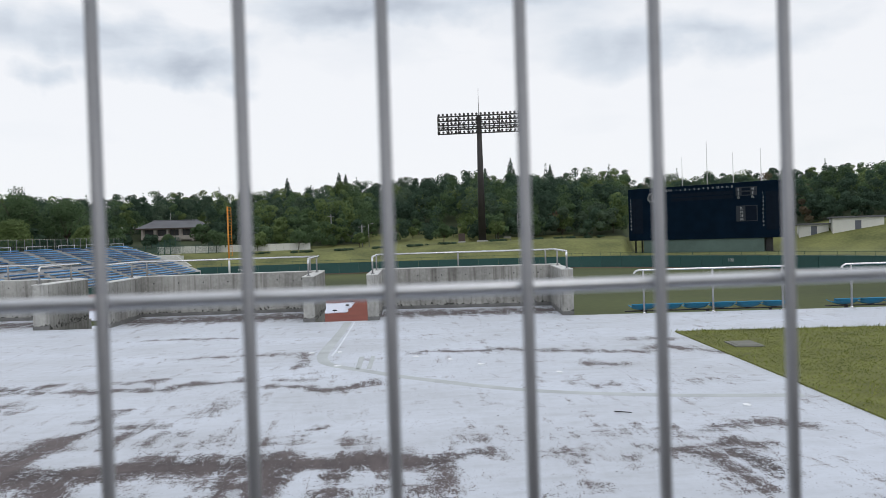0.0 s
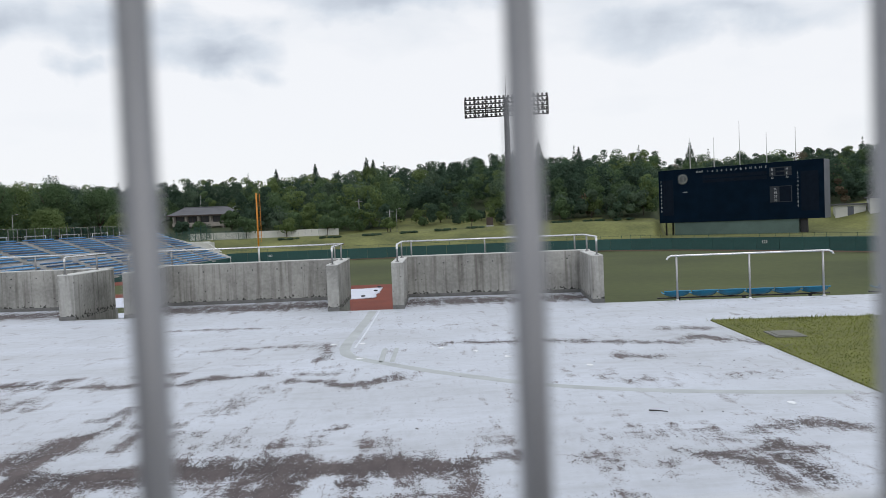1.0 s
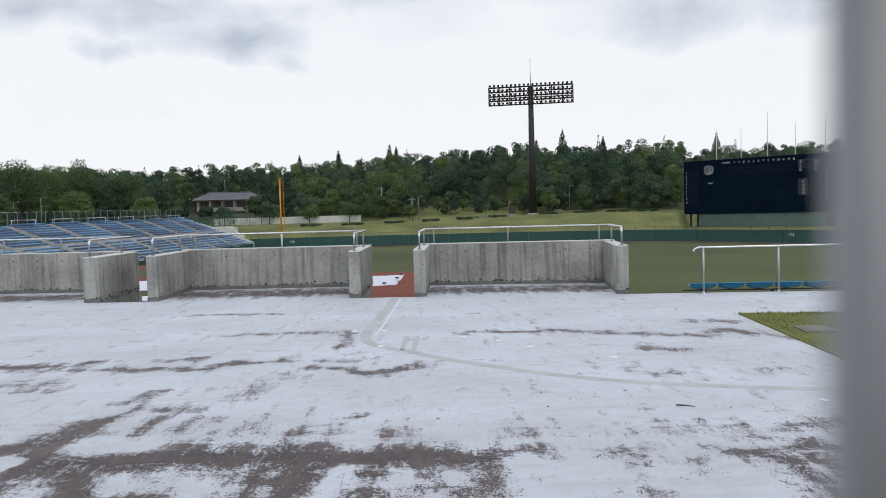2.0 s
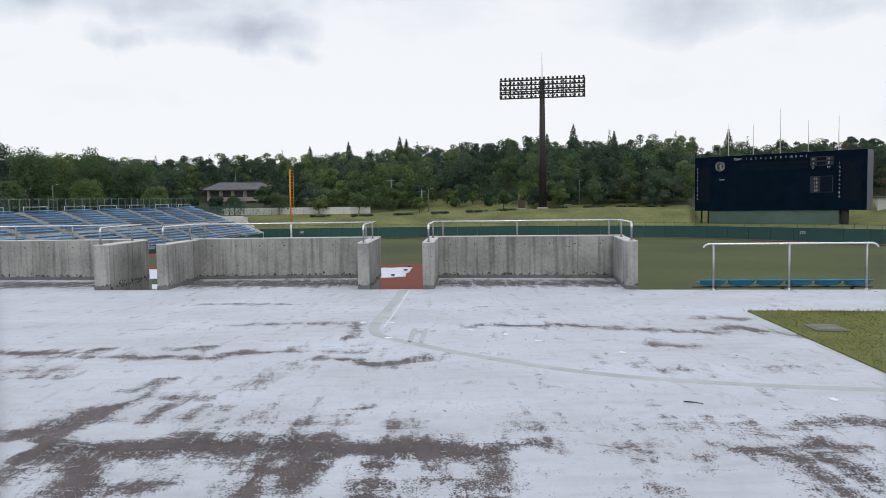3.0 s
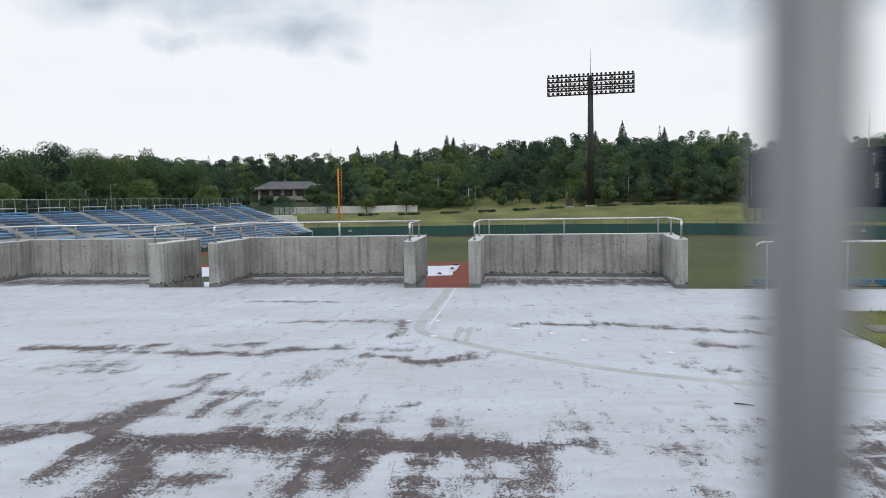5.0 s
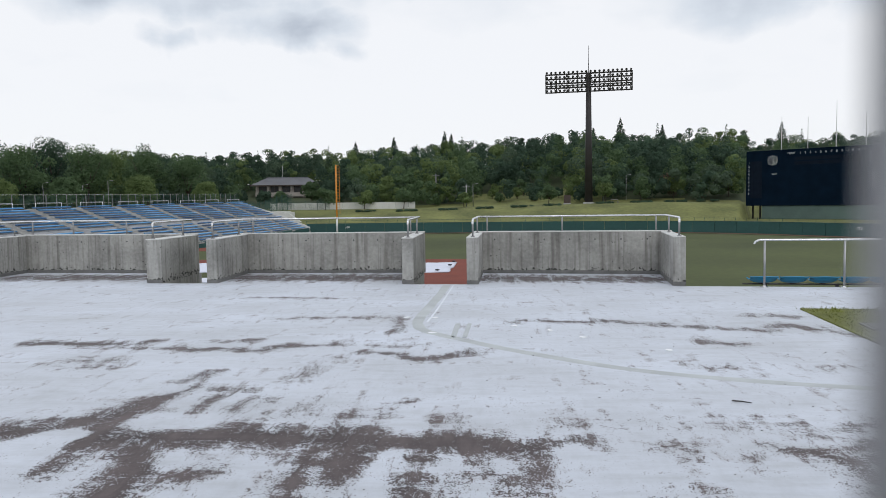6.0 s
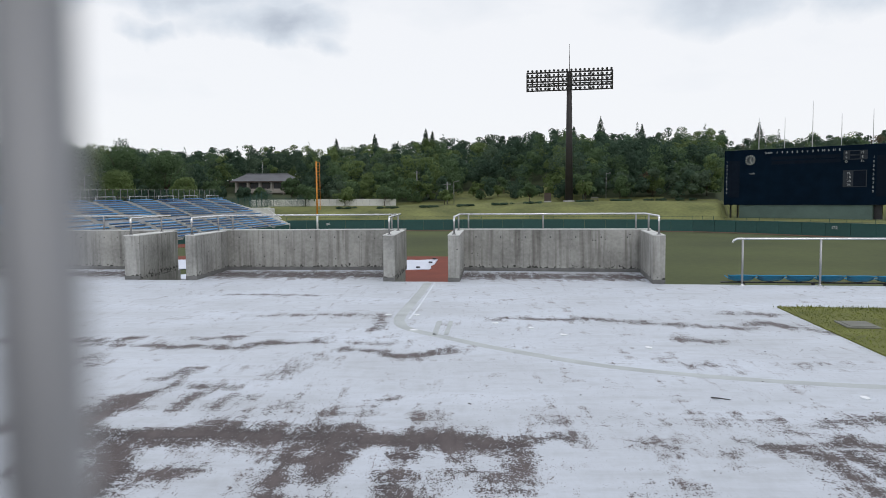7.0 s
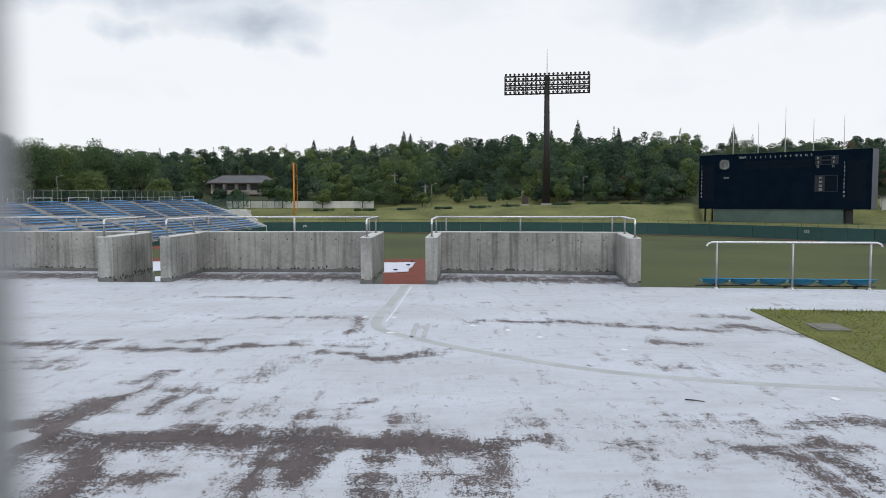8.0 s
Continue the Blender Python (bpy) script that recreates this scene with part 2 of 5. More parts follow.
def concrete_material():
    """Board-marked concrete, with vertical run marks, blotches and a black growth line."""
    m = material("weathered_concrete", (0.262, 0.260, 0.246), 0.9, 0, 0.28, 1.1, 14, 0.3, tint=(0.36, 0.355, 0.338))
    n, l = m.node_tree.nodes, m.node_tree.links
    bsdf = n["Principled BSDF"]
    base = bsdf.inputs["Base Color"].links[0].from_socket
    tc = n.new("ShaderNodeTexCoord")
    mp = n.new("ShaderNodeMapping")
    mp.inputs["Scale"].default_value = (6.5, 6.5, 0.30)
    runs = n.new("ShaderNodeTexNoise")
    runs.inputs["Scale"].default_value, runs.inputs["Detail"].default_value = 1.6, 6.0
    l.new(tc.outputs["Object"], mp.inputs["Vector"])
    l.new(mp.outputs["Vector"], runs.inputs["Vector"])
    ramp = n.new("ShaderNodeValToRGB")
    ramp.color_ramp.elements[0].position, ramp.color_ramp.elements[1].position = 0.30, 0.52
    ramp.color_ramp.elements[0].color, ramp.color_ramp.elements[1].color = (0.60, 0.59, 0.57, 1), (1.06, 1.06, 1.05, 1)
    l.new(runs.outputs["Fac"], ramp.inputs["Fac"])
    mul = n.new("ShaderNodeMixRGB")
    mul.blend_type = "MULTIPLY"
    mul.inputs["Fac"].default_value = 1.0
    l.new(base, mul.inputs["Color1"])
    l.new(ramp.outputs["Color"], mul.inputs["Color2"])
    # ragged black growth low down over the base
    sep = n.new("ShaderNodeSeparateXYZ")
    l.new(tc.outputs["Object"], sep.inputs["Vector"])
    grow = n.new("ShaderNodeTexNoise")
    grow.inputs["Scale"].default_value, grow.inputs["Detail"].default_value = 15.0, 8.0
    l.new(tc.outputs["Object"], grow.inputs["Vector"])
    up = n.new("ShaderNodeMapRange")
    up.inputs["From Min"].default_value, up.inputs["From Max"].default_value = 0.085, 0.20
    up.inputs["To Min"].default_value, up.inputs["To Max"].default_value = 0.59, 0.40
    l.new(sep.outputs["Z"], up.inputs["Value"])
    cmp_ = n.new("ShaderNodeMath")
    cmp_.operation = "LESS_THAN"
    l.new(grow.outputs["Fac"], cmp_.inputs[0])
    shift = n.new("ShaderNodeMath")
    shift.operation = "SUBTRACT"
    shift.inputs[1].default_value = 0.105
    l.new(up.outputs["Result"], shift.inputs[0])
    l.new(shift.outputs[0], cmp_.inputs[1])
    dark = n.new("ShaderNodeMixRGB")
    dark.inputs["Color2"].default_value = (0.05, 0.05, 0.045, 1)
    above = n.new("ShaderNodeMath")
    above.operation = "GREATER_THAN"
    above.inputs[1].default_value = 0.0
    l.new(sep.outputs["Z"], above.inputs[0])
    grown = n.new("ShaderNodeMath")
    grown.operation = "MULTIPLY"
    l.new(cmp_.outputs[0], grown.inputs[0])
    l.new(above.outputs[0], grown.inputs[1])
    l.new(grown.outputs[0], dark.inputs["Fac"])
    l.new(mul.outputs["Color"], dark.inputs["Color1"])
    l.new(dark.outputs["Color"], bsdf.inputs["Base Color"])
    return m


M_CONCRETE = concrete_material()
for m in (M_BOARD, M_PANEL):
    m.node_tree.nodes["Principled BSDF"].inputs["Specular IOR Level"].default_value = 0.04


def thin_leaf(m):
    """Leaves let part of the light through."""
    n, l = m.node_tree.nodes, m.node_tree.links
    bsdf = n["Principled BSDF"]
    bsdf.inputs["Specular IOR Level"].default_value = 0.2
    glow = n.new("ShaderNodeBsdfTranslucent")
    mix = n.new("ShaderNodeMixShader")
    mix.inputs["Fac"].default_value = 0.38
    l.new(bsdf.inputs["Base Color"].links[0].from_socket, glow.inputs["Color"])
    l.new(bsdf.outputs["BSDF"], mix.inputs[1])
    l.new(glow.outputs["BSDF"], mix.inputs[2])
    l.new(mix.outputs["Shader"], n["Material Output"].inputs["Surface"])


for m in (M_LEAF, M_LEAFDARK, M_LEAFFRESH, M_LEAFGREY, M_LEAFRUST, M_LAWN):
    thin_leaf(m)

# worn strokes of the painted floor: from x, y, to x, y, half width, weight
WORN_BAND = [
    (-3.85, 5.66, -2.89, 5.62, 0.2, 1),
    (-3.05, 5.51, -2.07, 5.55, 0.27, 1.05),
    (-2.07, 5.55, -1.14, 5.50, 0.2, 1.05),
    (-1.15, 5.51, -0.70, 5.40, 0.28, 1.05),
    (-0.70, 5.40, -0.19, 5.37, 0.15, 1.05),
    (-0.19, 5.37, 0.35, 5.39, 0.12, 1),
    (0.35, 5.40, 0.77, 5.37, 0.05, 0.75),
    (-3.27, 5.91, -3.08, 6.52, 0.14, 0.95),
    (-3.08, 6.52, -2.88, 7.03, 0.07, 0.85),
    (-2.88, 7.03, -2.37, 6.98, 0.05, 0.7),
    (-3.14, 7.26, -2.99, 7.62, 0.06, 0.75),
    (-2.54, 6.43, -2.49, 6.72, 0.05, 0.75),
    (-2.93, 6.18, -2.46, 6.22, 0.04, 0.8),
    (-3.84, 5.92, -3.30, 5.96, 0.05, 0.8),
    (-2.33, 6.01, -2.05, 6.65, 0.08, 0.66),
]
WORN_RUNS = [
    (-3.06, 4.69, -2.96, 5.11, 0.09, 0.85),
    (-2.50, 5.21, -2.39, 4.70, 0.1, 1),
    (-2.39, 4.70, -2.34, 4.26, 0.13, 1),
    (-1.90, 4.78, -2.00, 4.74, 0.05, 0.85),
    (-2.11, 4.65, -2.21, 4.55, 0.04, 0.7),
    (-1.35, 5.14, -1.17, 4.25, 0.07, 0.9),
    (-1.33, 4.49, -1.19, 4.50, 0.05, 0.8),
    (-0.96, 5.17, -0.83, 4.69, 0.18, 1),
    (-0.85, 4.69, -0.80, 4.25, 0.1, 0.85),
    (-0.63, 5.17, -0.40, 5.06, 0.08, 0.9),
    (-0.59, 5.00, -0.60, 4.57, 0.05, 0.7),
    (-0.45, 4.61, -0.39, 4.24, 0.1, 0.95),
    (-0.03, 5.08, 0.15, 4.49, 0.1, 0.58),
    (0.35, 5.22, 0.31, 4.49, 0.05, 0.62),
    (-0.21, 4.68, -0.17, 4.59, 0.12, 0.5),
    (0.30, 5.22, 0.34, 5.16, 0.05, 0.9),
]
WORN_SPECKS = [
    (-1.30, 6.04, -0.79, 6.13, 0.16, 0.53),
    (-0.74, 6.06, -0.71, 6.48, 0.03, 0.81),
    (-0.50, 6.03, -0.21, 5.75, 0.16, 0.44),
    (-0.20, 5.69, 0.19, 5.66, 0.12, 0.47),
    (-1.82, 6.05, -1.52, 6.38, 0.3, 0.39),
    (-1.93, 7.42, -1.83, 8.27, 0.16, 0.39),
    (1.34, 5.33, 1.47, 5.20, 0.1, 0.47),
    (1.10, 4.67, 1.14, 4.40, 0.1, 0.42),
    (1.30, 4.48, 1.39, 4.43, 0.07, 0.47),
    (1.89, 5.26, 1.86, 4.86, 0.05, 0.42),
    (1.13, 5.96, 2.60, 5.86, 0.18, 0.31),
    (0.64, 5.74, 0.88, 5.81, 0.1, 0.36),
    (3.48, 7.86, 4.17, 7.79, 0.05, 0.42),
]
WORN_FAR = [
    (-6.01, 9.35, -4.80, 9.28, 0.12, 0.85),
    (-4.85, 8.35, -4.38, 8.33, 0.14, 0.52),
    (-4.70, 9.09, -3.50, 8.92, 0.08, 0.6),
    (-4.54, 9.34, -4.44, 9.53, 0.04, 0.85),
    (-3.76, 8.89, -2.66, 8.93, 0.09, 0.82),
    (-3.46, 9.39, -3.00, 9.57, 0.07, 0.75),
    (-2.68, 9.00, -1.90, 9.27, 0.09, 0.75),
    (-1.58, 8.70, -0.97, 8.68, 0.05, 0.85),
    (-1.45, 9.18, -0.81, 9.16, 0.04, 0.62),
    (-0.96, 8.55, -0.67, 8.27, 0.06, 0.9),
    (-0.67, 8.33, -0.16, 8.66, 0.09, 0.78),
    (-3.35, 11.29, -2.34, 11.48, 0.07, 0.58),
    (-4.54, 13.89, -2.77, 13.64, 0.06, 0.62),
    (-2.15, 11.41, -1.33, 11.22, 0.09, 0.56),
    (-1.44, 11.44, -1.23, 10.05, 0.03, 0.7),
    (-5.03, 8.00, -4.20, 7.99, 0.08, 0.45),
]
WORN_NEAR_LAWN = [
    (0.65, 11.03, 1.63, 10.79, 0.07, 0.7),
    (1.69, 10.89, 2.11, 10.67, 0.15, 0.82),
    (2.12, 10.72, 2.58, 10.60, 0.09, 0.78),
    (2.56, 10.51, 3.08, 10.35, 0.09, 0.82),
    (3.14, 10.30, 3.85, 10.09, 0.08, 0.7),
    (4.06, 11.33, 4.61, 11.20, 0.13, 0.72),
    (4.09, 10.50, 4.48, 10.21, 0.17, 0.85),
    (4.54, 10.25, 4.70, 9.76, 0.05, 0.8),
    (2.76, 9.27, 3.14, 9.15, 0.11, 0.72),
    (2.21, 5.23, 2.44, 5.12, 0.07, 0.95),
    (2.36, 5.12, 2.40, 4.58, 0.1, 0.72),
    (2.39, 4.57, 2.40, 4.26, 0.08, 0.7),
    (2.00, 5.32, 2.22, 5.26, 0.04, 0.7),
    (2.45, 5.31, 3.06, 5.25, 0.05, 0.65),
    (2.73, 5.23, 2.72, 4.60, 0.06, 1.05),
    (2.76, 5.37, 2.88, 5.37, 0.04, 1),
]
WORN_LAWN_SIDE = [
    (2.62, 5.78, 3.36, 5.77, 0.1, 0.58),
    (3.25, 5.90, 3.65, 5.81, 0.1, 0.7),
    (2.29, 7.89, 2.72, 7.93, 0.05, 0.5),
    (0.23, 11.15, 0.47, 10.83, 0.07, 0.5),
]
PAINT_HELD = [
    (-2.82, 5.94, -2.45, 6.01, 0.08, 1.2),
    (-3.54, 5.39, -3.34, 5.51, 0.05, 1.1),
    (-0.67, 5.16, -0.74, 4.33, 0.035, 1),
    (-0.61, 6.37, -0.67, 5.59, 0.04, 0.9),
]
WORN_ALCOVES = [(-11.8, 18.2, -8.4, 17.9, 0.75, 0.8), (-5.8, 17.7, -2.2, 17.4, 0.8, 0.85), (0.3, 17.0, 3.7, 16.6, 0.7, 0.8)]


def stroke_field(strokes, x, y):
    """How far each place lies within the strokes: their weight inside, falling off round them."""
    field = np.zeros_like(x)
    for x0, y0, x1, y1, r, weight in strokes:
        dx, dy = x1 - x0, y1 - y0
        t = np.clip(((x - x0) * dx + (y - y0) * dy) / (dx * dx + dy * dy), 0, 1)
        d = np.hypot(x - x0 - t * dx, (y - y0 - t * dy))
        k = np.clip((1.7 * r + 0.20 - d) / (1.5 * r + 0.27), 0, 1)
        field = np.maximum(field, weight * k * k * (3 - 2 * k))
    return field


def floor_material():
    """Pale painted asphalt: the paint is worn off in patches with grainy edges, darker and wet below."""
    m = bpy.data.materials.new("worn_painted_asphalt")
    m.use_nodes = True
    n, l = m.node_tree.nodes, m.node_tree.links
    bsdf = n["Principled BSDF"]
    tc = n.new("ShaderNodeTexCoord")

    def noise_at(scale, detail, stretch, rough=0.55, turn=0):
        mp = n.new("ShaderNodeMapping")
        mp.inputs["Rotation"].default_value = (0, 0, radians(turn))
        mp.inputs["Scale"].default_value = stretch
        l.new(tc.outputs["Object"], mp.inputs["Vector"])
        t = n.new("ShaderNodeTexNoise")
        t.inputs["Scale"].default_value, t.inputs["Detail"].default_value = scale, detail
        t.inputs["Roughness"].default_value = rough
        l.new(mp.outputs["Vector"], t.inputs["Vector"])
        return t.outputs["Fac"]

    def math_(op, a, b=None, c=None):
        k = n.new("ShaderNodeMath")
        k.operation = op
        for i, v in enumerate((a, b, c)):
            if v is None:
                continue
            if isinstance(v, (int, float)):
                k.inputs[i].default_value = v
            else:
                l.new(v, k.inputs[i])
        return k.outputs[0]

    wear = n.new("ShaderNodeAttribute")
    wear.attribute_name = "wear"
    total = wear.outputs["Fac"]
    grain = noise_at(24.0, 6.0, (1.1, 0.8, 1), 0.74)
    speck = noise_at(75.0, 2.0, (1.1, 0.7, 1), 0.6)
    streak = noise_at(2.0, 7.0, (0.55, 2.6, 1), 0.66)
    sweep = noise_at(1.8, 7.0, (3.0, 0.6, 1), 0.68, -14)
    broad = noise_at(0.55, 4.0, (0.7, 1.3, 1))
    torn = noise_at(5.5, 9.0, (1.3, 0.8, 1), 0.8, 12)
    worn = math_("MULTIPLY_ADD", total, 1.88, -0.12)
    for source, amount in ((torn, 3.4), (grain, 3.8), (speck, 4.0), (streak, 2.4), (sweep, 3.9), (broad, 0.8)):
        worn = math_("ADD", worn, math_("MULTIPLY", math_("SUBTRACT", source, 0.5), amount))
    mask = n.new("ShaderNodeMapRange")
    mask.inputs["From Min"].default_value, mask.inputs["From Max"].default_value = 0.80, 0.98
    l.new(worn, mask.inputs["Value"])
    paint = n.new("ShaderNodeValToRGB")
    paint.color_ramp.elements[0].position, paint.color_ramp.elements[1].position = 0.34, 0.58
    paint.color_ramp.elements[0].color, paint.color_ramp.elements[1].color = (0.42, 0.44, 0.47, 1), (0.66, 0.70, 0.78, 1)
    l.new(math_("ADD", math_("MULTIPLY_ADD", streak, 0.35, math_("MULTIPLY", broad, 0.35)), math_("MULTIPLY_ADD", sweep, 0.2, math_("MULTIPLY", grain, 0.10))), paint.inputs["Fac"])
    asphalt = n.new("ShaderNodeValToRGB")
    asphalt.color_ramp.elements[0].position, asphalt.color_ramp.elements[1].position = 0.38, 0.68
    asphalt.color_ramp.elements[0].color, asphalt.color_ramp.elements[1].color = (0.036, 0.027, 0.027, 1), (0.142, 0.112, 0.113, 1)
    l.new(math_("MULTIPLY_ADD", sweep, 0.7, math_("MULTIPLY", streak, 0.3)), asphalt.inputs["Fac"])
    # thinned, dirty paint round the worn places
    thin = n.new("ShaderNodeMapRange")
    thin.inputs["From Min"].default_value, thin.inputs["From Max"].default_value = 0.15, 0.95
    thin.inputs["To Max"].default_value = 0.5
    l.new(math_("ADD", math_("MULTIPLY", total, 0.9), math_("ADD", math_("MULTIPLY", math_("SUBTRACT", streak, 0.5), 3.2), math_("MULTIPLY", math_("SUBTRACT", sweep, 0.5), 3.4))), thin.inputs["Value"])
    dirty = n.new("ShaderNodeMixRGB")
    dirty.inputs["Color2"].default_value = (0.25, 0.235, 0.235, 1)
    l.new(thin.outputs["Result"], dirty.inputs["Fac"])
    l.new(paint.outputs["Color"], dirty.inputs["Color1"])
    mix = n.new("ShaderNodeMixRGB")
    l.new(mask.outputs["Result"], mix.inputs["Fac"])
    l.new(dirty.outputs["Color"], mix.inputs["Color1"])
    l.new(asphalt.outputs["Color"], mix.inputs["Color2"])
    l.new(mix.outputs["Color"], bsdf.inputs["Base Color"])
    gloss = n.new("ShaderNodeMapRange")
    gloss.inputs["To Min"].default_value, gloss.inputs["To Max"].default_value = 0.42, 0.75
    l.new(math_("MULTIPLY_ADD", mask.outputs["Result"], 0.4, broad), gloss.inputs["Value"])
    l.new(gloss.outputs["Result"], bsdf.inputs["Roughness"])
    b = n.new("ShaderNodeBump")
    b.inputs["Strength"].default_value, b.inputs["Distance"].default_value = 0.25, 0.006
    l.new(math_("MULTIPLY_ADD", mask.outputs["Result"], -0.7, grain), b.inputs["Height"])
    l.new(b.outputs["Normal"], bsdf.inputs["Normal"])
    return m


M_FLOOR = floor_material()


# ---- building helpers ----
def part(name, bm, mat, parent=None, label="", smooth=False):
    """Links a bmesh as one mesh object, under a thing or under a part."""
    me = bpy.data.meshes.new(name)
    if smooth:
        for f in bm.faces:
            f.smooth = True
    bm.to_mesh(me)
    bm.free()
    me.materials.append(mat)
    ob = new(name, me)
    ob.parent = parent
    return tagged(ob, label) if label else ob


def raw(name, verts, faces, mat, parent=None, label=""):
    me = bpy.data.meshes.new(name)
    me.from_pydata(verts, [], faces)
    me.materials.append(mat)
    ob = new(name, me)
    ob.parent = parent
    return tagged(ob, label) if label else ob


def shared(name, me, parent, m):
    ob = new(name, me)
    ob.parent = parent
    ob.matrix_basis = m
    return ob


def thing(name, x=0, y=0, z=0, rz=0, label="", category="", group="", kind=""):
    ob = new(name)
    ob.matrix_basis = pose(x, y, z, 0, 0, rz)
    return tagged(ob, label, category, group, kind)


def box(bm, x0, x1, y0, y1, z0, z1, bevel=0.0):
    r = bmesh.ops.create_cube(bm, size=1, matrix=Matrix.LocRotScale(((x0 + x1) / 2, (y0 + y1) / 2, (z0 + z1) / 2), None, (x1 - x0, y1 - y0, z1 - z0)))
    if bevel:
        es = list({e for v in r["verts"] for e in v.link_edges})
        bmesh.ops.bevel(bm, geom=es, offset=bevel, segments=2, affect="EDGES", profile=0.5)
    return bm


def bbox(x0, x1, y0, y1, z0, z1, bevel=0.0):
    return box(bmesh.new(), x0, x1, y0, y1, z0, z1, bevel)


def rod(bm, a, b, r0, r1=None, sides=10):
    a, b = Vector(a), Vector(b)
    d = b - a
    m = Matrix.Translation((a + b) / 2) @ d.to_track_quat("Z", "Y").to_matrix().to_4x4()
    bmesh.ops.create_cone(bm, cap_ends=True, segments=sides, radius1=r0, radius2=r0 if r1 is None else r1, depth=d.length, matrix=m)
    return bm


def pipe(name, pts, radius, mat, parent, sides=3):
    """A round pipe through the points, its ends closed."""
    cu = bpy.data.curves.new(name, "CURVE")
    cu.dimensions = "3D"
    cu.bevel_depth, cu.bevel_resolution, cu.use_fill_caps = radius, sides, True
    s = cu.splines.new("POLY")
    s.points.add(len(pts) - 1)
    for p, q in zip(s.points, pts):
        p.co = (*q, 1)
    cu.materials.append(mat)
    tmp = bpy.data.objects.new(name, cu)
    me = bpy.data.meshes.new_from_object(tmp)
    bpy.data.objects.remove(tmp)
    for f in me.polygons:
        f.use_smooth = True
    ob = new(name, me)
    ob.parent = parent
    return ob


def prism(name, poly, z0, z1, mat, parent=None, label="", bevel=0.0):
    """An upright prism over a plan polygon."""
    bm = bmesh.new()
    f = bm.faces.new([bm.verts.new((x, y, z0)) for x, y in poly])
    up = bmesh.ops.extrude_face_region(bm, geom=[f])
    bmesh.ops.translate(bm, vec=(0, 0, z1 - z0), verts=[v for v in up["geom"] if isinstance(v, bmesh.types.BMVert)])
    bmesh.ops.recalc_face_normals(bm, faces=bm.faces[:])
    if bevel:
        bmesh.ops.bevel(bm, geom=bm.edges[:], offset=bevel, segments=2, affect="EDGES", profile=0.5)
    return part(name, bm, mat, parent, label)


def writing(name, text, size, m, mat, parent):
    """Raised letters in the built-in font, turned into a mesh."""
    cu = bpy.data.curves.new(name, "FONT")
    cu.body, cu.size, cu.extrude, cu.align_x, cu.align_y = text, size, 0.01, "CENTER", "CENTER"
    cu.materials.append(mat)
    tmp = bpy.data.objects.new(name, cu)
    me = bpy.data.meshes.new_from_object(tmp)
    bpy.data.objects.remove(tmp)
    ob = new(name, me)
    ob.parent = parent
    ob.matrix_basis = m
    return ob


# ---- ground, field and outfield wall ----
FIELD_Z = -4.6
WALL_LINE = [(-36.2, 149.3), (-22, 149.6), (-9.8, 149), (12.9, 145.8), (34, 139.5), (43, 134.5), (50, 126.5), (58.2, 114), (63.4, 105), (69, 93), (74, 80), (78, 62), (80, 40)]
WALL_AZ = [math.degrees(math.atan2(x, y)) for x, y in WALL_LINE]
WALL_R = [math.hypot(x, y) for x, y in WALL_LINE]
HILL_AZ = [-50, -31, -20, -9.7, -2.8, 2, 6.4, 12, 19.3, 30.7, 50]
HILL_TOP = [8, 9, 8.5, 11, 12.5, 13.5, 16, 14.5, 13.5, 13.5, 10]


def wall_radius(az):
    return float(np.interp(az, [-180, -60] + WALL_AZ + [90, 180], [60, 120] + WALL_R + [60, 60]))


def step01(v):
    v = min(1, max(0, v))
    return v * v * (3 - 2 * v)


def ground_z(x, y):
    r, az = math.hypot(x, y), math.degrees(math.atan2(x, y))
    s = r - wall_radius(az)
    if s <= 0:
        return FIELD_Z
    front = step01((75 - abs(az)) / 20)
    right = step01((az - 18.7) / 1.0)
    s0, s1 = 45 * right, 30 + 48 * right
    top = float(np.interp(az, [-30, -5, 8, 14, 18, 22, 30, 33], [0.2, 0.1, 0.7, 0.9, 0.6, 0.3, 1.6, 3.2]))
    low = FIELD_Z + 1.5 * step01((s - 4) / 4.0)
    z = low + (top - low) * step01((s - 4 - s0) / (s1 - 4 - s0))
    hill = float(np.interp(az, HILL_AZ, HILL_TOP))
    z += (hill - top) * min(1, max(0, (s - s1 - 8) / 95)) * front
    if s > s1 + 8:
        z += 1.2 * noise.noise(Vector((x * 0.02, y * 0.02, 0))) * front
    return FIELD_Z + (z - FIELD_Z) * front


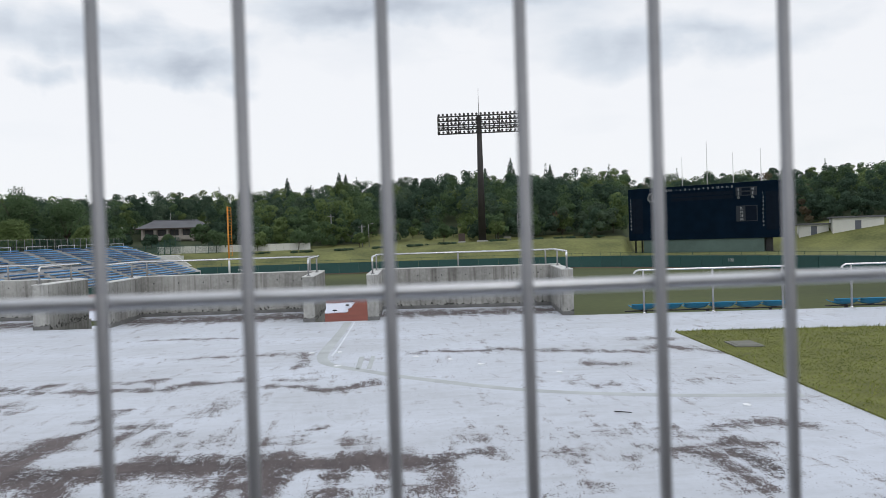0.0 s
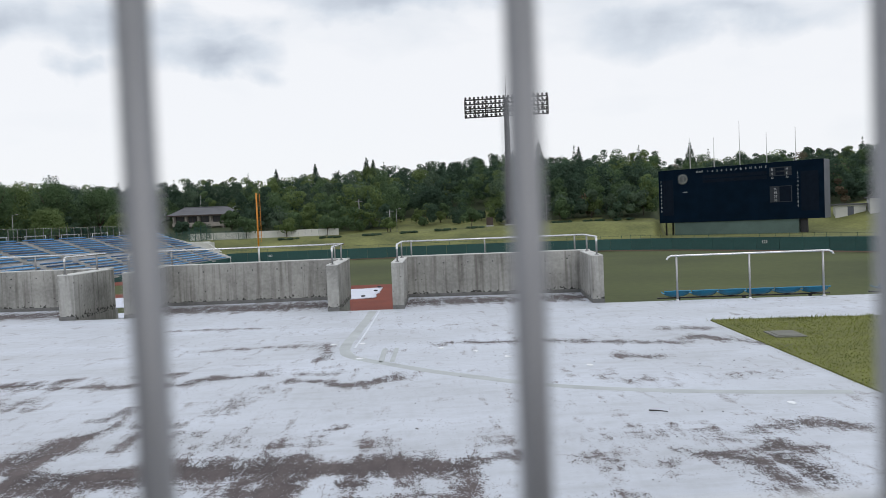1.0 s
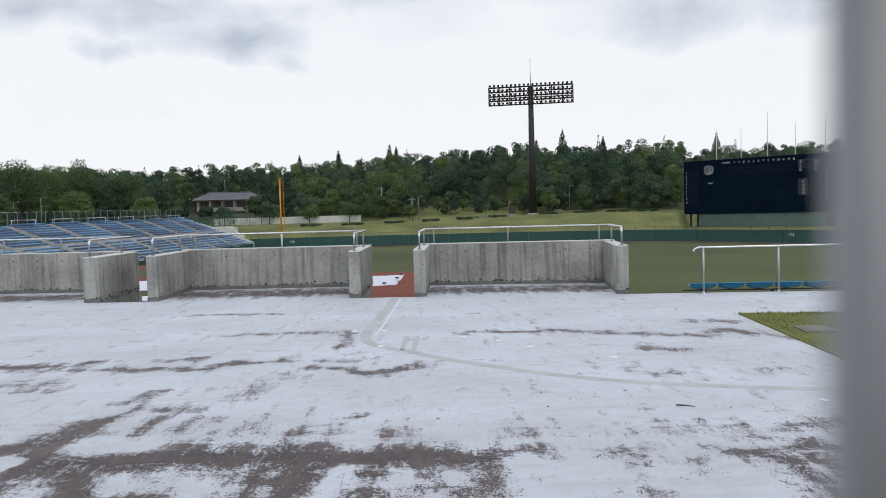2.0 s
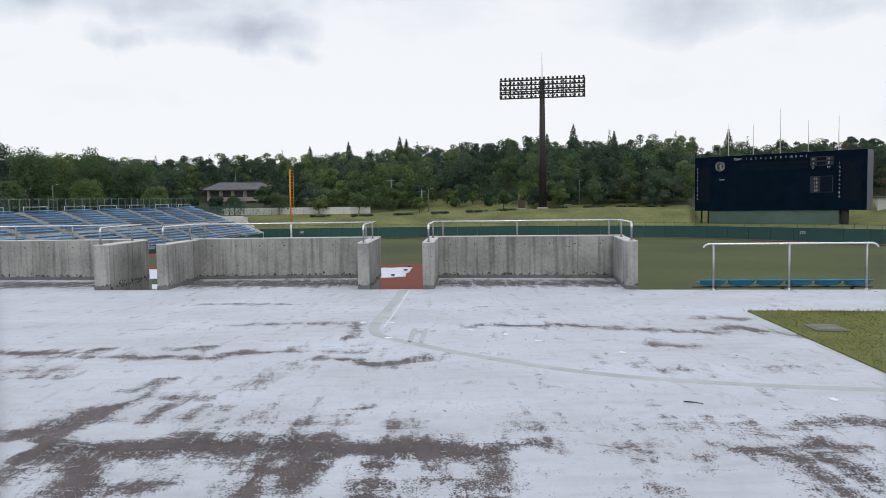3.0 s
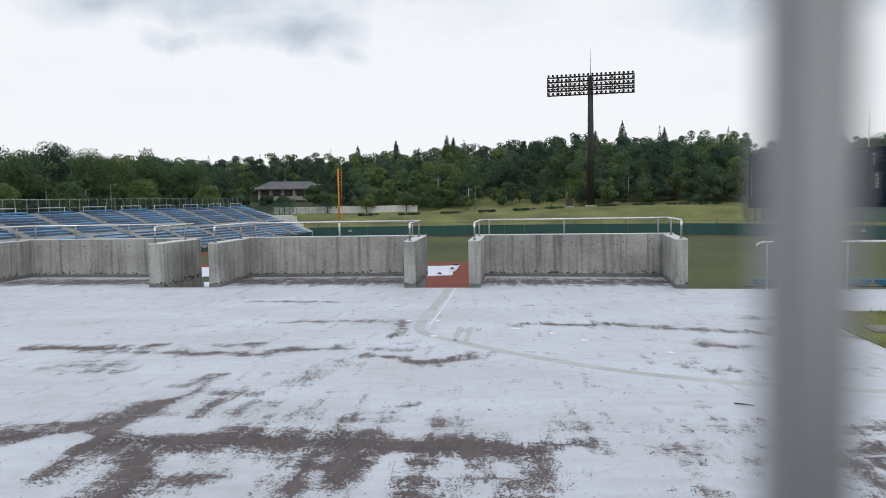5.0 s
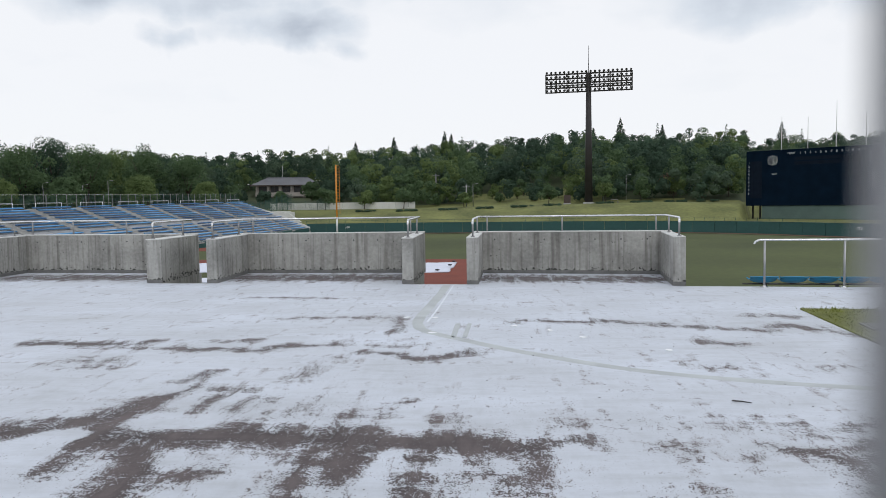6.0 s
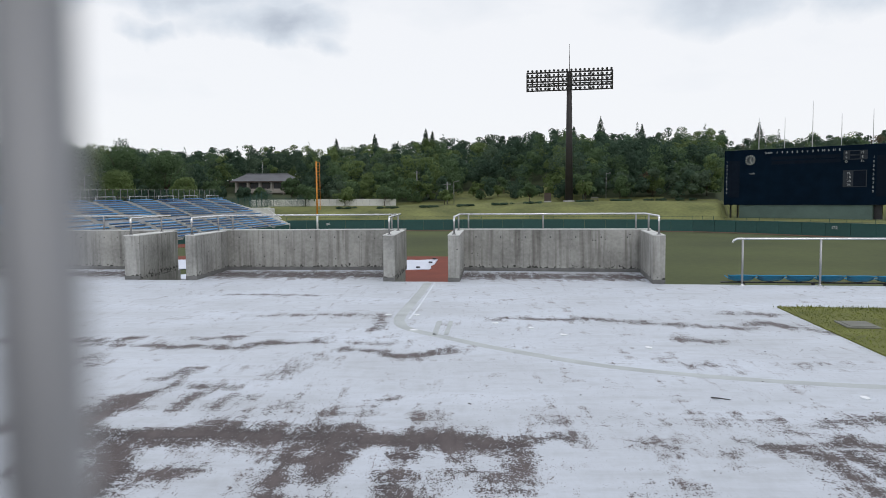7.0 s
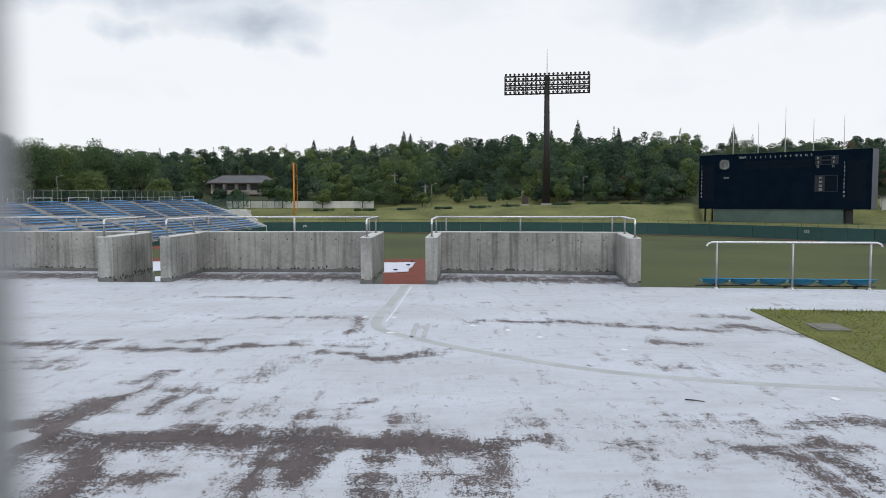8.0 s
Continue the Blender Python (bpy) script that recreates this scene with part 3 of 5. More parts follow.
def build_ground():
    radii = [6, 20, 35, 50, 65, 80, 90, 100] + [104 + 3 * i for i in range(48)] + [252, 262, 275, 290, 310, 340, 400, 520, 800, 1500, 3000, 4800]
    spokes = [-180 + 6 * i for i in range(21)] + [-57 + 1.5 * i for i in range(77)] + [60 + 6 * i for i in range(20)]
    spokes = sorted(set(spokes + [17.0 + 0.25 * i for i in range(15)]))
    verts, faces, mats = [(0, 0, FIELD_Z)], [], []
    for r in radii:
        for a in spokes:
            x, y = r * math.sin(radians(a)), r * math.cos(radians(a))
            verts.append((x, y, ground_z(x, y)))
    n = len(spokes)
    for j in range(n):
        faces.append((0, 1 + (j + 1) % n, 1 + j))
        mats.append(0)
    for i in range(len(radii) - 1):
        for j in range(n):
            k = (j + 1) % n
            faces.append((1 + i * n + j, 1 + i * n + k, 1 + (i + 1) * n + k, 1 + (i + 1) * n + j))
            az = spokes[j]
            s = radii[i] - wall_radius(az)
            s1 = 30 + 48 * step01((az - 18.7) / 1.0)
            clearing = -2.2 < az < 8 and s < s1 + 34
            mats.append(0 if s < 0 else (1 if s < s1 + 9 or abs(az) > 70 or clearing else 2))
    ob = raw("ground", verts, faces, M_FIELD)
    ob.data.materials.append(M_BANK)
    ob.data.materials.append(M_FLOORWOOD)
    for f, m in zip(ob.data.polygons, mats):
        f.material_index = m
        f.use_smooth = True
    tagged(ob, "olive ballpark turf, grass bank and wooded hillside", "ground", kind="structure")


build_ground()


def disc(name, cx, cy, rx, ry, z, mat, label, turn=0.0, wobble=0.0):
    pts = []
    for i in range(48):
        a = 2 * math.pi * i / 48
        k = 1 + wobble * noise.noise(Vector((math.cos(a) * 2 + cx, math.sin(a) * 2, 3)))
        u, v = rx * k * math.cos(a), ry * k * math.sin(a)
        c, s = math.cos(radians(turn)), math.sin(radians(turn))
        pts.append((cx + u * c - v * s, cy + u * s + v * c))
    ob = prism(name, pts, z - 0.05, z + 0.02, mat)
    return tagged(ob, label, "dirt", kind="structure")


disc("infield_dirt", -5.5, 65.5, 13.5, 15.6, FIELD_Z, M_DIRT, "red dirt circle cut into the turf", 0, 0.03)
disc("base_dirt", -33.0, 80.0, 9.0, 3.0, FIELD_Z, M_DIRT, "red dirt patch of the infield", 20, 0.06)
disc("outer_dirt", -42.0, 102.5, 12.0, 4.4, FIELD_Z, M_DIRT, "red dirt strip at the field's edge", 10, 0.06)


def tarpaulin(poly, label):
    """A thin sheet lying on the dirt, with low folds and a rolled hem."""
    (x0, y0), (x1, y1), (x2, y2), (x3, y3) = poly
    bm = bmesh.new()
    n = 14
    grid = []
    for i in range(n + 1):
        row = []
        for j in range(n + 1):
            u, v = i / n, j / n
            x = (1 - v) * ((1 - u) * x0 + u * x1) + v * ((1 - u) * x3 + u * x2)
            y = (1 - v) * ((1 - u) * y0 + u * y1) + v * ((1 - u) * y3 + u * y2)
            z = FIELD_Z + 0.10 + 0.06 * noise.noise(Vector((x * 0.7, y * 0.5, 1)))
            x += 0.3 * noise.noise(Vector((x, y * 0.4, 5))) * (i in (0, n))
            row.append(bm.verts.new((x, y, z)))
        grid.append(row)
    for i in range(n):
        for j in range(n):
            bm.faces.new((grid[i][j], grid[i + 1][j], grid[i + 1][j + 1], grid[i][j + 1]))
    edge = bmesh.ops.extrude_face_region(bm, geom=bm.faces[:])
    bmesh.ops.translate(bm, vec=(0, 0, -0.08), verts=[v for v in edge["geom"] if isinstance(v, bmesh.types.BMVert)])
    bmesh.ops.recalc_face_normals(bm, faces=bm.faces[:])
    ob = part("tarpaulin", bm, M_TARP, None, "", True)
    return tagged(ob, label, "tarpaulin", "rain covers on the field")


def weight_bag(x, y):
    bm = bmesh.new()
    bmesh.ops.create_icosphere(bm, subdivisions=2, radius=1, matrix=Matrix.LocRotScale((x, y, FIELD_Z + 0.24), None, (0.22, 0.16, 0.08)))
    tagged(part("weight_bag", bm, M_DARK, None, "", True), "dark weight bag holding down a tarpaulin", "weight bag", "bags on the tarpaulin")


tarpaulin([(-13, 65.6), (-3.2, 65.4), (-2.7, 75.6), (-13, 76)], "white rain cover spread on red dirt")
for bx, by in ((-4.2, 65.9), (-3.1, 75.3), (-3.3, 71.0)):
    weight_bag(bx, by)
tarpaulin([(-32.5, 67.6), (-25.2, 67.0), (-26.0, 77.0), (-33.5, 77.5)], "white rain cover spread on turf")
tarpaulin([(-28, 58.7), (-21.8, 58.5), (-22.2, 61.8), (-28, 62.0)], "small white rain cover on turf")


def build_outfield_wall():
    wall = thing("outfield_wall", label="dark green padded outfield wall with joints", category="wall", kind="structure")
    top = 2.05
    pts = [Vector((x, y)) for x, y in WALL_LINE]
    # even stretches of about four metres along the line, smoothed
    fine = []
    for i in range(len(pts) - 1):
        p0, p1, p2, p3 = pts[max(i - 1, 0)], pts[i], pts[i + 1], pts[min(i + 2, len(pts) - 1)]
        for k in range(20):
            t = k / 20
            fine.append(0.5 * ((2 * p1) + (p2 - p0) * t + (2 * p0 - 5 * p1 + 4 * p2 - p3) * t * t + (3 * p1 - p0 - 3 * p2 + p3) * t ** 3))
    fine.append(pts[-1])
    me = bpy.data.meshes.new("padding_panel")
    bm = bbox(0.02, 3.98, -0.12, 0.12, 0.0, top, 0.05)
    bm.to_mesh(me)
    bm.free()
    me.materials.append(M_WALLPAD)
    cap = bpy.data.meshes.new("wall_cap")
    bm = bbox(0.0, 4.0, -0.16, 0.16, top, top + 0.08, 0.02)
    bm.to_mesh(cap)
    bm.free()
    cap.materials.append(M_WALLPAD)
    at, i, here = fine[0], 1, fine[0]
    while i < len(fine):
        while i < len(fine) and (fine[i] - here).length < 4.0:
            i += 1
        if i >= len(fine):
            break
        d = (fine[i] - here).normalized()
        turn = Matrix.Translation((here.x, here.y, FIELD_Z)) @ Matrix.Rotation(math.atan2(d.y, d.x), 4, "Z")
        shared("padding_panel", me, wall, turn)
        shared("wall_cap", cap, wall, turn)
        here = here + d * 4.0
    # warning track along its foot
    verts, faces = [], []
    for k, p in enumerate(fine):
        q = p.normalized()
        verts += [(p.x - q.x * 0.1, p.y - q.y * 0.1, FIELD_Z + 0.05), (p.x - q.x * 4.0, p.y - q.y * 4.0, FIELD_Z + 0.05)]
        if k:
            faces.append((2 * k - 2, 2 * k - 1, 2 * k + 1, 2 * k))
    tagged(raw("warning_track", verts, faces, M_TRACK), "brown dirt warning track along the outfield wall", "track", kind="structure")
    wires = thing("wire_fence", label="thin green wire fence standing behind the outfield wall", category="fence")
    back = [p + p.normalized() * 3.0 for p in fine[::4]]
    for h in (0.8, 1.7, 2.6):
        pipe("wire", [(p.x, p.y, FIELD_Z + h) for p in back], 0.022, M_MESH, wires, 1)
    for p in back:
        part("post", rod(bmesh.new(), (p.x, p.y, FIELD_Z - 0.2), (p.x, p.y, FIELD_Z + 2.7), 0.03, None, 6), M_MESH, wires)
    for text, x, y in (("122", 57.0, 115.3), ("100", -27.6, 148.3)):
        yaw = -math.degrees(math.atan2(x, y))
        writing("distance_mark", text, 0.62, pose(x, y, FIELD_Z + 1.35, 90, 0, yaw - (14 if x > 0 else 0)), M_WHITE, wall)


build_outfield_wall()


# ---- the terrace ----
TERRACE = [(-30, -40), (30, -40), (30, 12.15), (4.12, 15.26), (4.45, 17.90), (-0.25, 18.50), (-0.35, 15.88), (-1.565, 15.99), (-1.54, 18.78),
           (-6.34, 19.05), (-6.31, 16.50), (-7.46, 16.58), (-7.49, 19.12), (-12.75, 19.80), (-12.75, 17.20), (-30, 19.30)]


def build_floor():
    """The terrace block, and on it the paint layer as a fine sheet that carries the wear."""
    ys = [3.0]
    while ys[-1] < 19.4:
        ys.append(ys[-1] + 0.006 * ys[-1])
    xs, ys = np.arange(-13.0, 9.0, 0.04), np.array(ys)
    gx, gy = np.meshgrid(xs, ys)
    px, py = gx.ravel(), gy.ravel()
    wob = np.array([noise.noise_vector(Vector((a * 2.2, b * 1.4, 2.0))) for a, b in zip(px.tolist(), py.tolist())])
    qx, qy = px + 0.16 * wob[:, 0], py + 0.16 * wob[:, 1]
    strokes = WORN_BAND + WORN_RUNS + WORN_SPECKS + WORN_FAR + WORN_NEAR_LAWN + WORN_LAWN_SIDE + WORN_ALCOVES
    field = np.clip(stroke_field(strokes, qx, qy) - stroke_field(PAINT_HELD, qx, qy), 0, 1.1)
    inside = np.zeros(len(px), bool)
    for (x0, y0), (x1, y1) in zip(TERRACE, TERRACE[1:] + TERRACE[:1]):
        if y0 != y1:
            inside ^= ((y0 > py) != (y1 > py)) & (px < (x1 - x0) * (py - y0) / (y1 - y0) + x0)
    nx, ny = len(xs), len(ys)
    cell = (np.arange(ny - 1)[:, None] * nx + np.arange(nx - 1)[None, :]).ravel()
    quads = np.stack([cell, cell + 1, cell + 1 + nx, cell + nx], 1)
    quads = quads[inside[quads].all(1)]
    k, base = len(TERRACE), len(px)
    verts = np.stack([px, py, np.zeros(base)], 1).tolist() + [(x, y, -0.003) for x, y in TERRACE] + [(x, y, FIELD_Z - 0.1) for x, y in TERRACE]
    faces = quads.tolist() + [list(range(base, base + k))] + [[base + i, base + k + i, base + k + (i + 1) % k, base + (i + 1) % k] for i in range(k)]
    ob = raw("floor", verts, faces, M_FLOOR)
    ob.data.materials.append(M_STEP)
    ob.data.polygons.foreach_set("material_index", np.array([0] * (len(quads) + 1) + [1] * k, np.int32))
    wear = ob.data.attributes.new("wear", "FLOAT", "POINT")
    wear.data.foreach_set("value", np.concatenate([field, np.zeros(2 * k)]).astype(np.float32))
    return ob


floor = build_floor()
tagged(floor, "pale painted terrace floor, wet and worn to dark asphalt", "floor", kind="structure")


def offset_strip(pts, width):
    left, right = [], []
    for i, p in enumerate(pts):
        a, b = Vector(pts[max(i - 1, 0)]), Vector(pts[min(i + 1, len(pts) - 1)])
        d = (b - a).normalized()
        nrm = Vector((-d.y, d.x))
        w = width * (0.5 + 0.07 * noise.noise(Vector((p[0] * 3, p[1] * 3, 0))))
        left.append(Vector(p) + nrm * w)
        right.append(Vector(p) - nrm * w)
    return left, right


def sealing(pts, width, label, mat=M_STRIP):
    """A sealed joint: a low strip that follows the points."""
    smooth = []
    for i in range(len(pts) - 1):
        p0, p1, p2, p3 = (Vector(pts[max(min(k, len(pts) - 1), 0)]) for k in (i - 1, i, i + 1, i + 2))
        for k in range(12):
            t = k / 12
            smooth.append(0.5 * ((2 * p1) + (p2 - p0) * t + (2 * p0 - 5 * p1 + 4 * p2 - p3) * t * t + (3 * p1 - p0 - 3 * p2 + p3) * t ** 3))
    smooth.append(Vector(pts[-1]))
    l, r = offset_strip([tuple(p) for p in smooth], width)
    verts, faces = [], []
    for i, (a, b) in enumerate(zip(l, r)):
        verts += [(a.x, a.y, 0.0), (a.x * 0.8 + b.x * 0.2, a.y * 0.8 + b.y * 0.2, 0.005), (a.x * 0.2 + b.x * 0.8, a.y * 0.2 + b.y * 0.8, 0.005), (b.x, b.y, 0.0)]
        if i:
            for k in range(3):
                faces.append((4 * i - 4 + k, 4 * i + k, 4 * i + k + 1, 4 * i - 3 + k))
    ob = raw("joint_sealing", verts, faces, mat)
    tagged(ob, label, "floor strip", kind="structure")


sealing([(-0.80, 15.7), (-0.88, 13.6), (-1.0, 11.4), (-0.96, 10.6), (-0.78, 10.1), (-0.2, 9.4), (0.42, 8.74), (1.57, 7.78), (2.9, 7.2), (4.3, 6.86)], 0.17, "grey sealed strip curving over the pale floor")
sealing([(-0.66, 15.7), (-0.78, 12.45), (-0.86, 10.9)], 0.035, "narrow pale painted line beside the sealed strip", M_PALELINE)
sealing([(-0.39, 10.75), (-0.42, 9.65)], 0.075, "short grey sealed strip on the floor")
sealing([(-0.22, 10.75), (-0.27, 9.65)], 0.065, "short grey sealed strip on the floor")


def wall_run(name, poly, parent, banded, height=1.0, foot=0.0):
    """A length of concrete wall with its pale coping; a dark base band along the sides of the plan that are named."""
    w = prism(name, poly, foot, height, M_CONCRETE, parent, "", 0.012)
    cx, cy = sum(p[0] for p in poly) / len(poly), sum(p[1] for p in poly) / len(poly)
    top = [(x + (0.004 if x > cx else -0.004), y + (0.004 if y > cy else -0.004)) for x, y in poly]
    for i in banded:
        p, q = Vector(poly[i]), Vector(poly[(i + 1) % len(poly)])
        d = (q - p).normalized()
        o = Vector((d.y, -d.x))
        if o.dot((p + q) / 2 - Vector((cx, cy))) < 0:
            o = -o
        strip = [tuple(p - o * 0.02), tuple(q - o * 0.02), tuple(q + o * 0.008), tuple(p + o * 0.008)]
        prism("base_band", strip, 0.004, 0.085, M_BASE, w)
    prism("coping", top, height - 0.002, height + 0.018, M_CONCRETE_CAP, w, "", 0.005)
    return w


def tie_holes(parent, a, b, height_list, count, inward):
    """Round plugged tie holes in the wall's face, from a to b."""
    a, b = Vector(a), Vector(b)
    d = (b - a).normalized()
    face = Vector((inward[0], inward[1], 0)).normalized()
    me = bpy.data.meshes.new("tie_hole")
    bm = bmesh.new()
    bmesh.ops.create_cone(bm, cap_ends=True, segments=8, radius1=0.019, radius2=0.014, depth=0.012)
    bm.to_mesh(me)
    bm.free()
    me.materials.append(M_DARK)
    for h in height_list:
        for i in range(count):
            p = a.lerp(b, (i + 0.5) / count)
            shared("tie_hole", me, parent, Matrix.Translation((p.x, p.y, h)) @ face.to_track_quat("Z", "Y").to_matrix().to_4x4())


def alcove(fl, bl, br, fr, label, left=True, right=True, mids=(0.36,), end=0.25):
    """A recess in the terrace's edge: back wall and two wings (inner corners given), and a steel rail on top."""
    th = 0.25
    wing_l = thing("alcove_wall", label=label, category="wall", kind="structure")
    u = (Vector(br) - Vector(bl)).normalized()
    nrm = Vector((-u.y, u.x))
    back_l, back_r = Vector(bl) - u * th, Vector(br) + u * th
    back = [tuple(back_l), tuple(back_r), tuple(back_r + nrm * th), tuple(back_l + nrm * th)]
    wall_run("back_wall", back, wing_l, (0,), 1.02)
    tie_holes(wing_l, Vector(bl) - nrm * 0.004, Vector(br) - nrm * 0.004, (0.84,), 7, (-nrm.x, -nrm.y))
    for i in range(1, 5):
        q = Vector(bl).lerp(Vector(br), i / 5 + 0.012 * (i % 2))
        joint = bbox(-0.002, 0.002, -0.003, 0.002, 0.087, 1.0)
        ob = part("form_joint", joint, M_BASE, wing_l)
        ob.matrix_basis = Matrix.Translation((q.x, q.y, 0)) @ Matrix.Rotation(math.atan2(u.y, u.x), 4, "Z")
    rail = thing("handrail", label="brushed steel handrail fixed on a concrete wall", category="handrail", group="handrails on the alcove walls")
    h0, h1 = 1.03, 1.40
    line = []
    if left:
        a, b = Vector(fl), Vector(bl)
        wall_run("wing_wall", [tuple(a - u * th), tuple(a), tuple(b - nrm * 0.004), tuple(b - u * th - nrm * 0.004)], wing_l, (0, 1), foot=-2.6)
        ca, cb = a - u * th / 2 + nrm * 0.10, b - u * th / 2 + nrm * th / 2
        line += [(ca.x, ca.y, h1 - 0.10), (ca.x, ca.y, h1 - 0.03), (ca.x + nrm.x * 0.05, ca.y + nrm.y * 0.05, h1), (cb.x, cb.y, h1)]
    else:
        cb = back_l + nrm * th / 2
        line += [(cb.x, cb.y, h1)]
    if right:
        a, b = Vector(fr), Vector(br)
        wall_run("wing_wall", [tuple(a), tuple(a + u * end), tuple(b + u * end - nrm * 0.004), tuple(b - nrm * 0.004)], wing_l, (0, 3), foot=-2.6)
        da, db = a + u * th / 2 + nrm * 0.10, b + u * th / 2 + nrm * th / 2
        line += [(db.x, db.y, h1), (da.x + nrm.x * 0.05, da.y + nrm.y * 0.05, h1), (da.x, da.y, h1 - 0.03), (da.x, da.y, h1 - 0.10)]
    else:
        db = back_r + nrm * th / 2
        line += [(db.x, db.y, h1)]
    pipe("top_rail", line, 0.024, M_STEEL, rail)
    posts = [cb.lerp(db, t) for t in (0.05, *mids, 0.95)]
    if left:
        posts += [ca, ca.lerp(cb, 0.8)]
    if right:
        posts += [da, da.lerp(db, 0.75)]
    for p in posts:
        bm = rod(bmesh.new(), (p.x, p.y, h0 - 0.02), (p.x, p.y, h1 - 0.01), 0.020)
        rod(bm, (p.x, p.y, h0 - 0.02), (p.x, p.y, h0 + 0.008), 0.045)
        part("post", bm, M_POST, rail, "", True)


alcove((-0.13, 15.84), (-0.03, 18.30), (4.17, 17.65), (3.87, 15.30), "weathered grey concrete alcove wall with tie holes", mids=(0.46,))
alcove((-6.09, 16.48), (-6.12, 18.82), (-1.76, 18.55), (-1.79, 16.00), "weathered grey concrete alcove wall with black growth", mids=())
alcove((-12.5, 17.25), (-12.5, 19.50), (-7.83, 18.95), (-7.80, 16.62), "weathered grey concrete alcove wall beside a gap", mids=(0.3, 0.62), end=0.37)

# seating tiers below the edge
EDGE = Vector((1, -0.12)).normalized()
OUT = Vector((0.12, 1)).normalized()
e0 = Vector((4.5, 15.22))
for i in range(10):
    a = e0 + OUT * (0.01 + 0.85 * i)
    b = a + EDGE * 24
    c, d = b + OUT * 0.85, a + OUT * 0.85
    tier = prism("seating_tier", [tuple(a), tuple(b), tuple(c), tuple(d)], FIELD_Z - 0.1, -0.27 - 0.43 * i, M_STEP)
    tagged(tier, "grey concrete tier below the terrace edge", "step", kind="structure")


def seat_mesh():
    bm = bmesh.new()
    nu, nv = 12, 12
    prof = [(0.22, 0.02), (0.21, 0.0), (0.12, -0.015), (0.0, -0.025), (-0.10, -0.01), (-0.17, 0.035), (-0.205, 0.09), (-0.225, 0.14), (-0.235, 0.165), (-0.255, 0.17), (-0.262, 0.155)]
    rows = []
    for y, z in prof:
        row = []
        for i in range(nu + 1):
            u = -1 + 2 * i / nu
            lift = 0.075 * abs(u) ** 3 * (1 if z < 0.1 else 0.2)
            narrow = 0.275 - 0.05 * max(0.0, (0.1 - z)) * 4 * abs(u)
            row.append(bm.verts.new((u * narrow, y + 0.05 * u * u * (y < -0.1), z + lift - 0.03 * u * u * (z > 0.1))))
        rows.append(row)
    for j in range(len(prof) - 1):
        for i in range(nu):
            bm.faces.new((rows[j][i], rows[j][i + 1], rows[j + 1][i + 1], rows[j + 1][i]))
    ext = bmesh.ops.extrude_face_region(bm, geom=bm.faces[:])
    bmesh.ops.translate(bm, vec=(0, 0, -0.014), verts=[v for v in ext["geom"] if isinstance(v, bmesh.types.BMVert)])
    bmesh.ops.scale(bm, vec=(1, 1, 0.78), verts=bm.verts[:])
    bmesh.ops.recalc_face_normals(bm, faces=bm.faces[:])
    return bm


TURN = math.degrees(math.atan2(EDGE.y, EDGE.x))


def seat_row(start, count, first=None):
    beam = thing("seat_beam", start.x, start.y, 0, TURN, "dark steel beam on feet under blue seats", "beam", "beams under the seats")
    part("beam", bbox(-0.1, 0.575 * count + 0.05, -0.03, 0.03, -0.004, 0.02, 0.004), M_DARK, beam)
    for i in range(3):
        x = 0.35 + i * (0.575 * count - 0.7) / 2
        part("foot", bbox(x - 0.03, x + 0.03, -0.025, 0.025, -0.27, -0.004), M_DARK, beam)
    for i in range(count):
        p = start + EDGE * (0.288 + 0.575 * i)
        m = pose(p.x, p.y, 0.06, 0, 0, TURN + random.uniform(-1, 1))
        if first is None:
            first = thing("stadium_seat", label="blue moulded plastic bowl seat on a beam", category="seat", group="seats below the terrace edge")
            first.matrix_basis = m
            part("seat_shell", seat_mesh(), M_SEAT, first, "", True)
            part("bracket", bbox(-0.05, 0.05, -0.08, 0.08, -0.036, -0.012, 0.004), M_DARK, first)
        else:
            copy_thing(first, m)
    return first


ROW0 = Vector((5.43, 15.50))
seat = seat_row(ROW0, 6)
seat_row(ROW0 + EDGE * 4.4, 6, seat)


def guard_rail(at):
    rail = thing("guard_rail", at.x, at.y, 0, TURN, "brushed steel guard rail with three posts", "guard rail", "guard rails on the terrace edge")
    h = 0.945
    pipe("top_rail", [(-0.20, 0, h - 0.08), (-0.17, 0, h - 0.03), (-0.10, 0, h), (3.06, 0, h), (3.13, 0, h - 0.03), (3.16, 0, h - 0.08)], 0.021, M_STEEL, rail, 4)
    for i in range(3):
        x = 1.475 * i
        post = part("post", rod(bmesh.new(), (x, 0, 0), (x, 0, h - 0.03), 0.021), M_STEELPOST, rail, "", True)
        part("neck", rod(bmesh.new(), (x, 0, h - 0.08), (x, 0, h), 0.011), M_STEEL, post, "", True)
        bm = rod(bmesh.new(), (x, 0, 0), (x, 0, 0.012), 0.075, 0.072, 16)
        rod(bm, (x, 0, 0.01), (x, 0, 0.035), 0.035, 0.026, 12)
        part("base_plate", bm, M_STEEL, post, "", True)
    return rail


guard_rail(Vector((5.57, 14.95)))
guard_rail(Vector((5.57, 14.95)) + EDGE * 4.4)

# ---- lawn on the terrace ----
LAWN = [(5.02, 11.97), (16.0, 10.4), (16.0, -6.0), (3.25, -6.0), (4.61, 7.62)]
lawn = prism("lawn", LAWN, -0.02, 0.018, M_SOIL)
tagged(lawn, "green lawn soil beside the painted floor", "lawn", kind="structure")


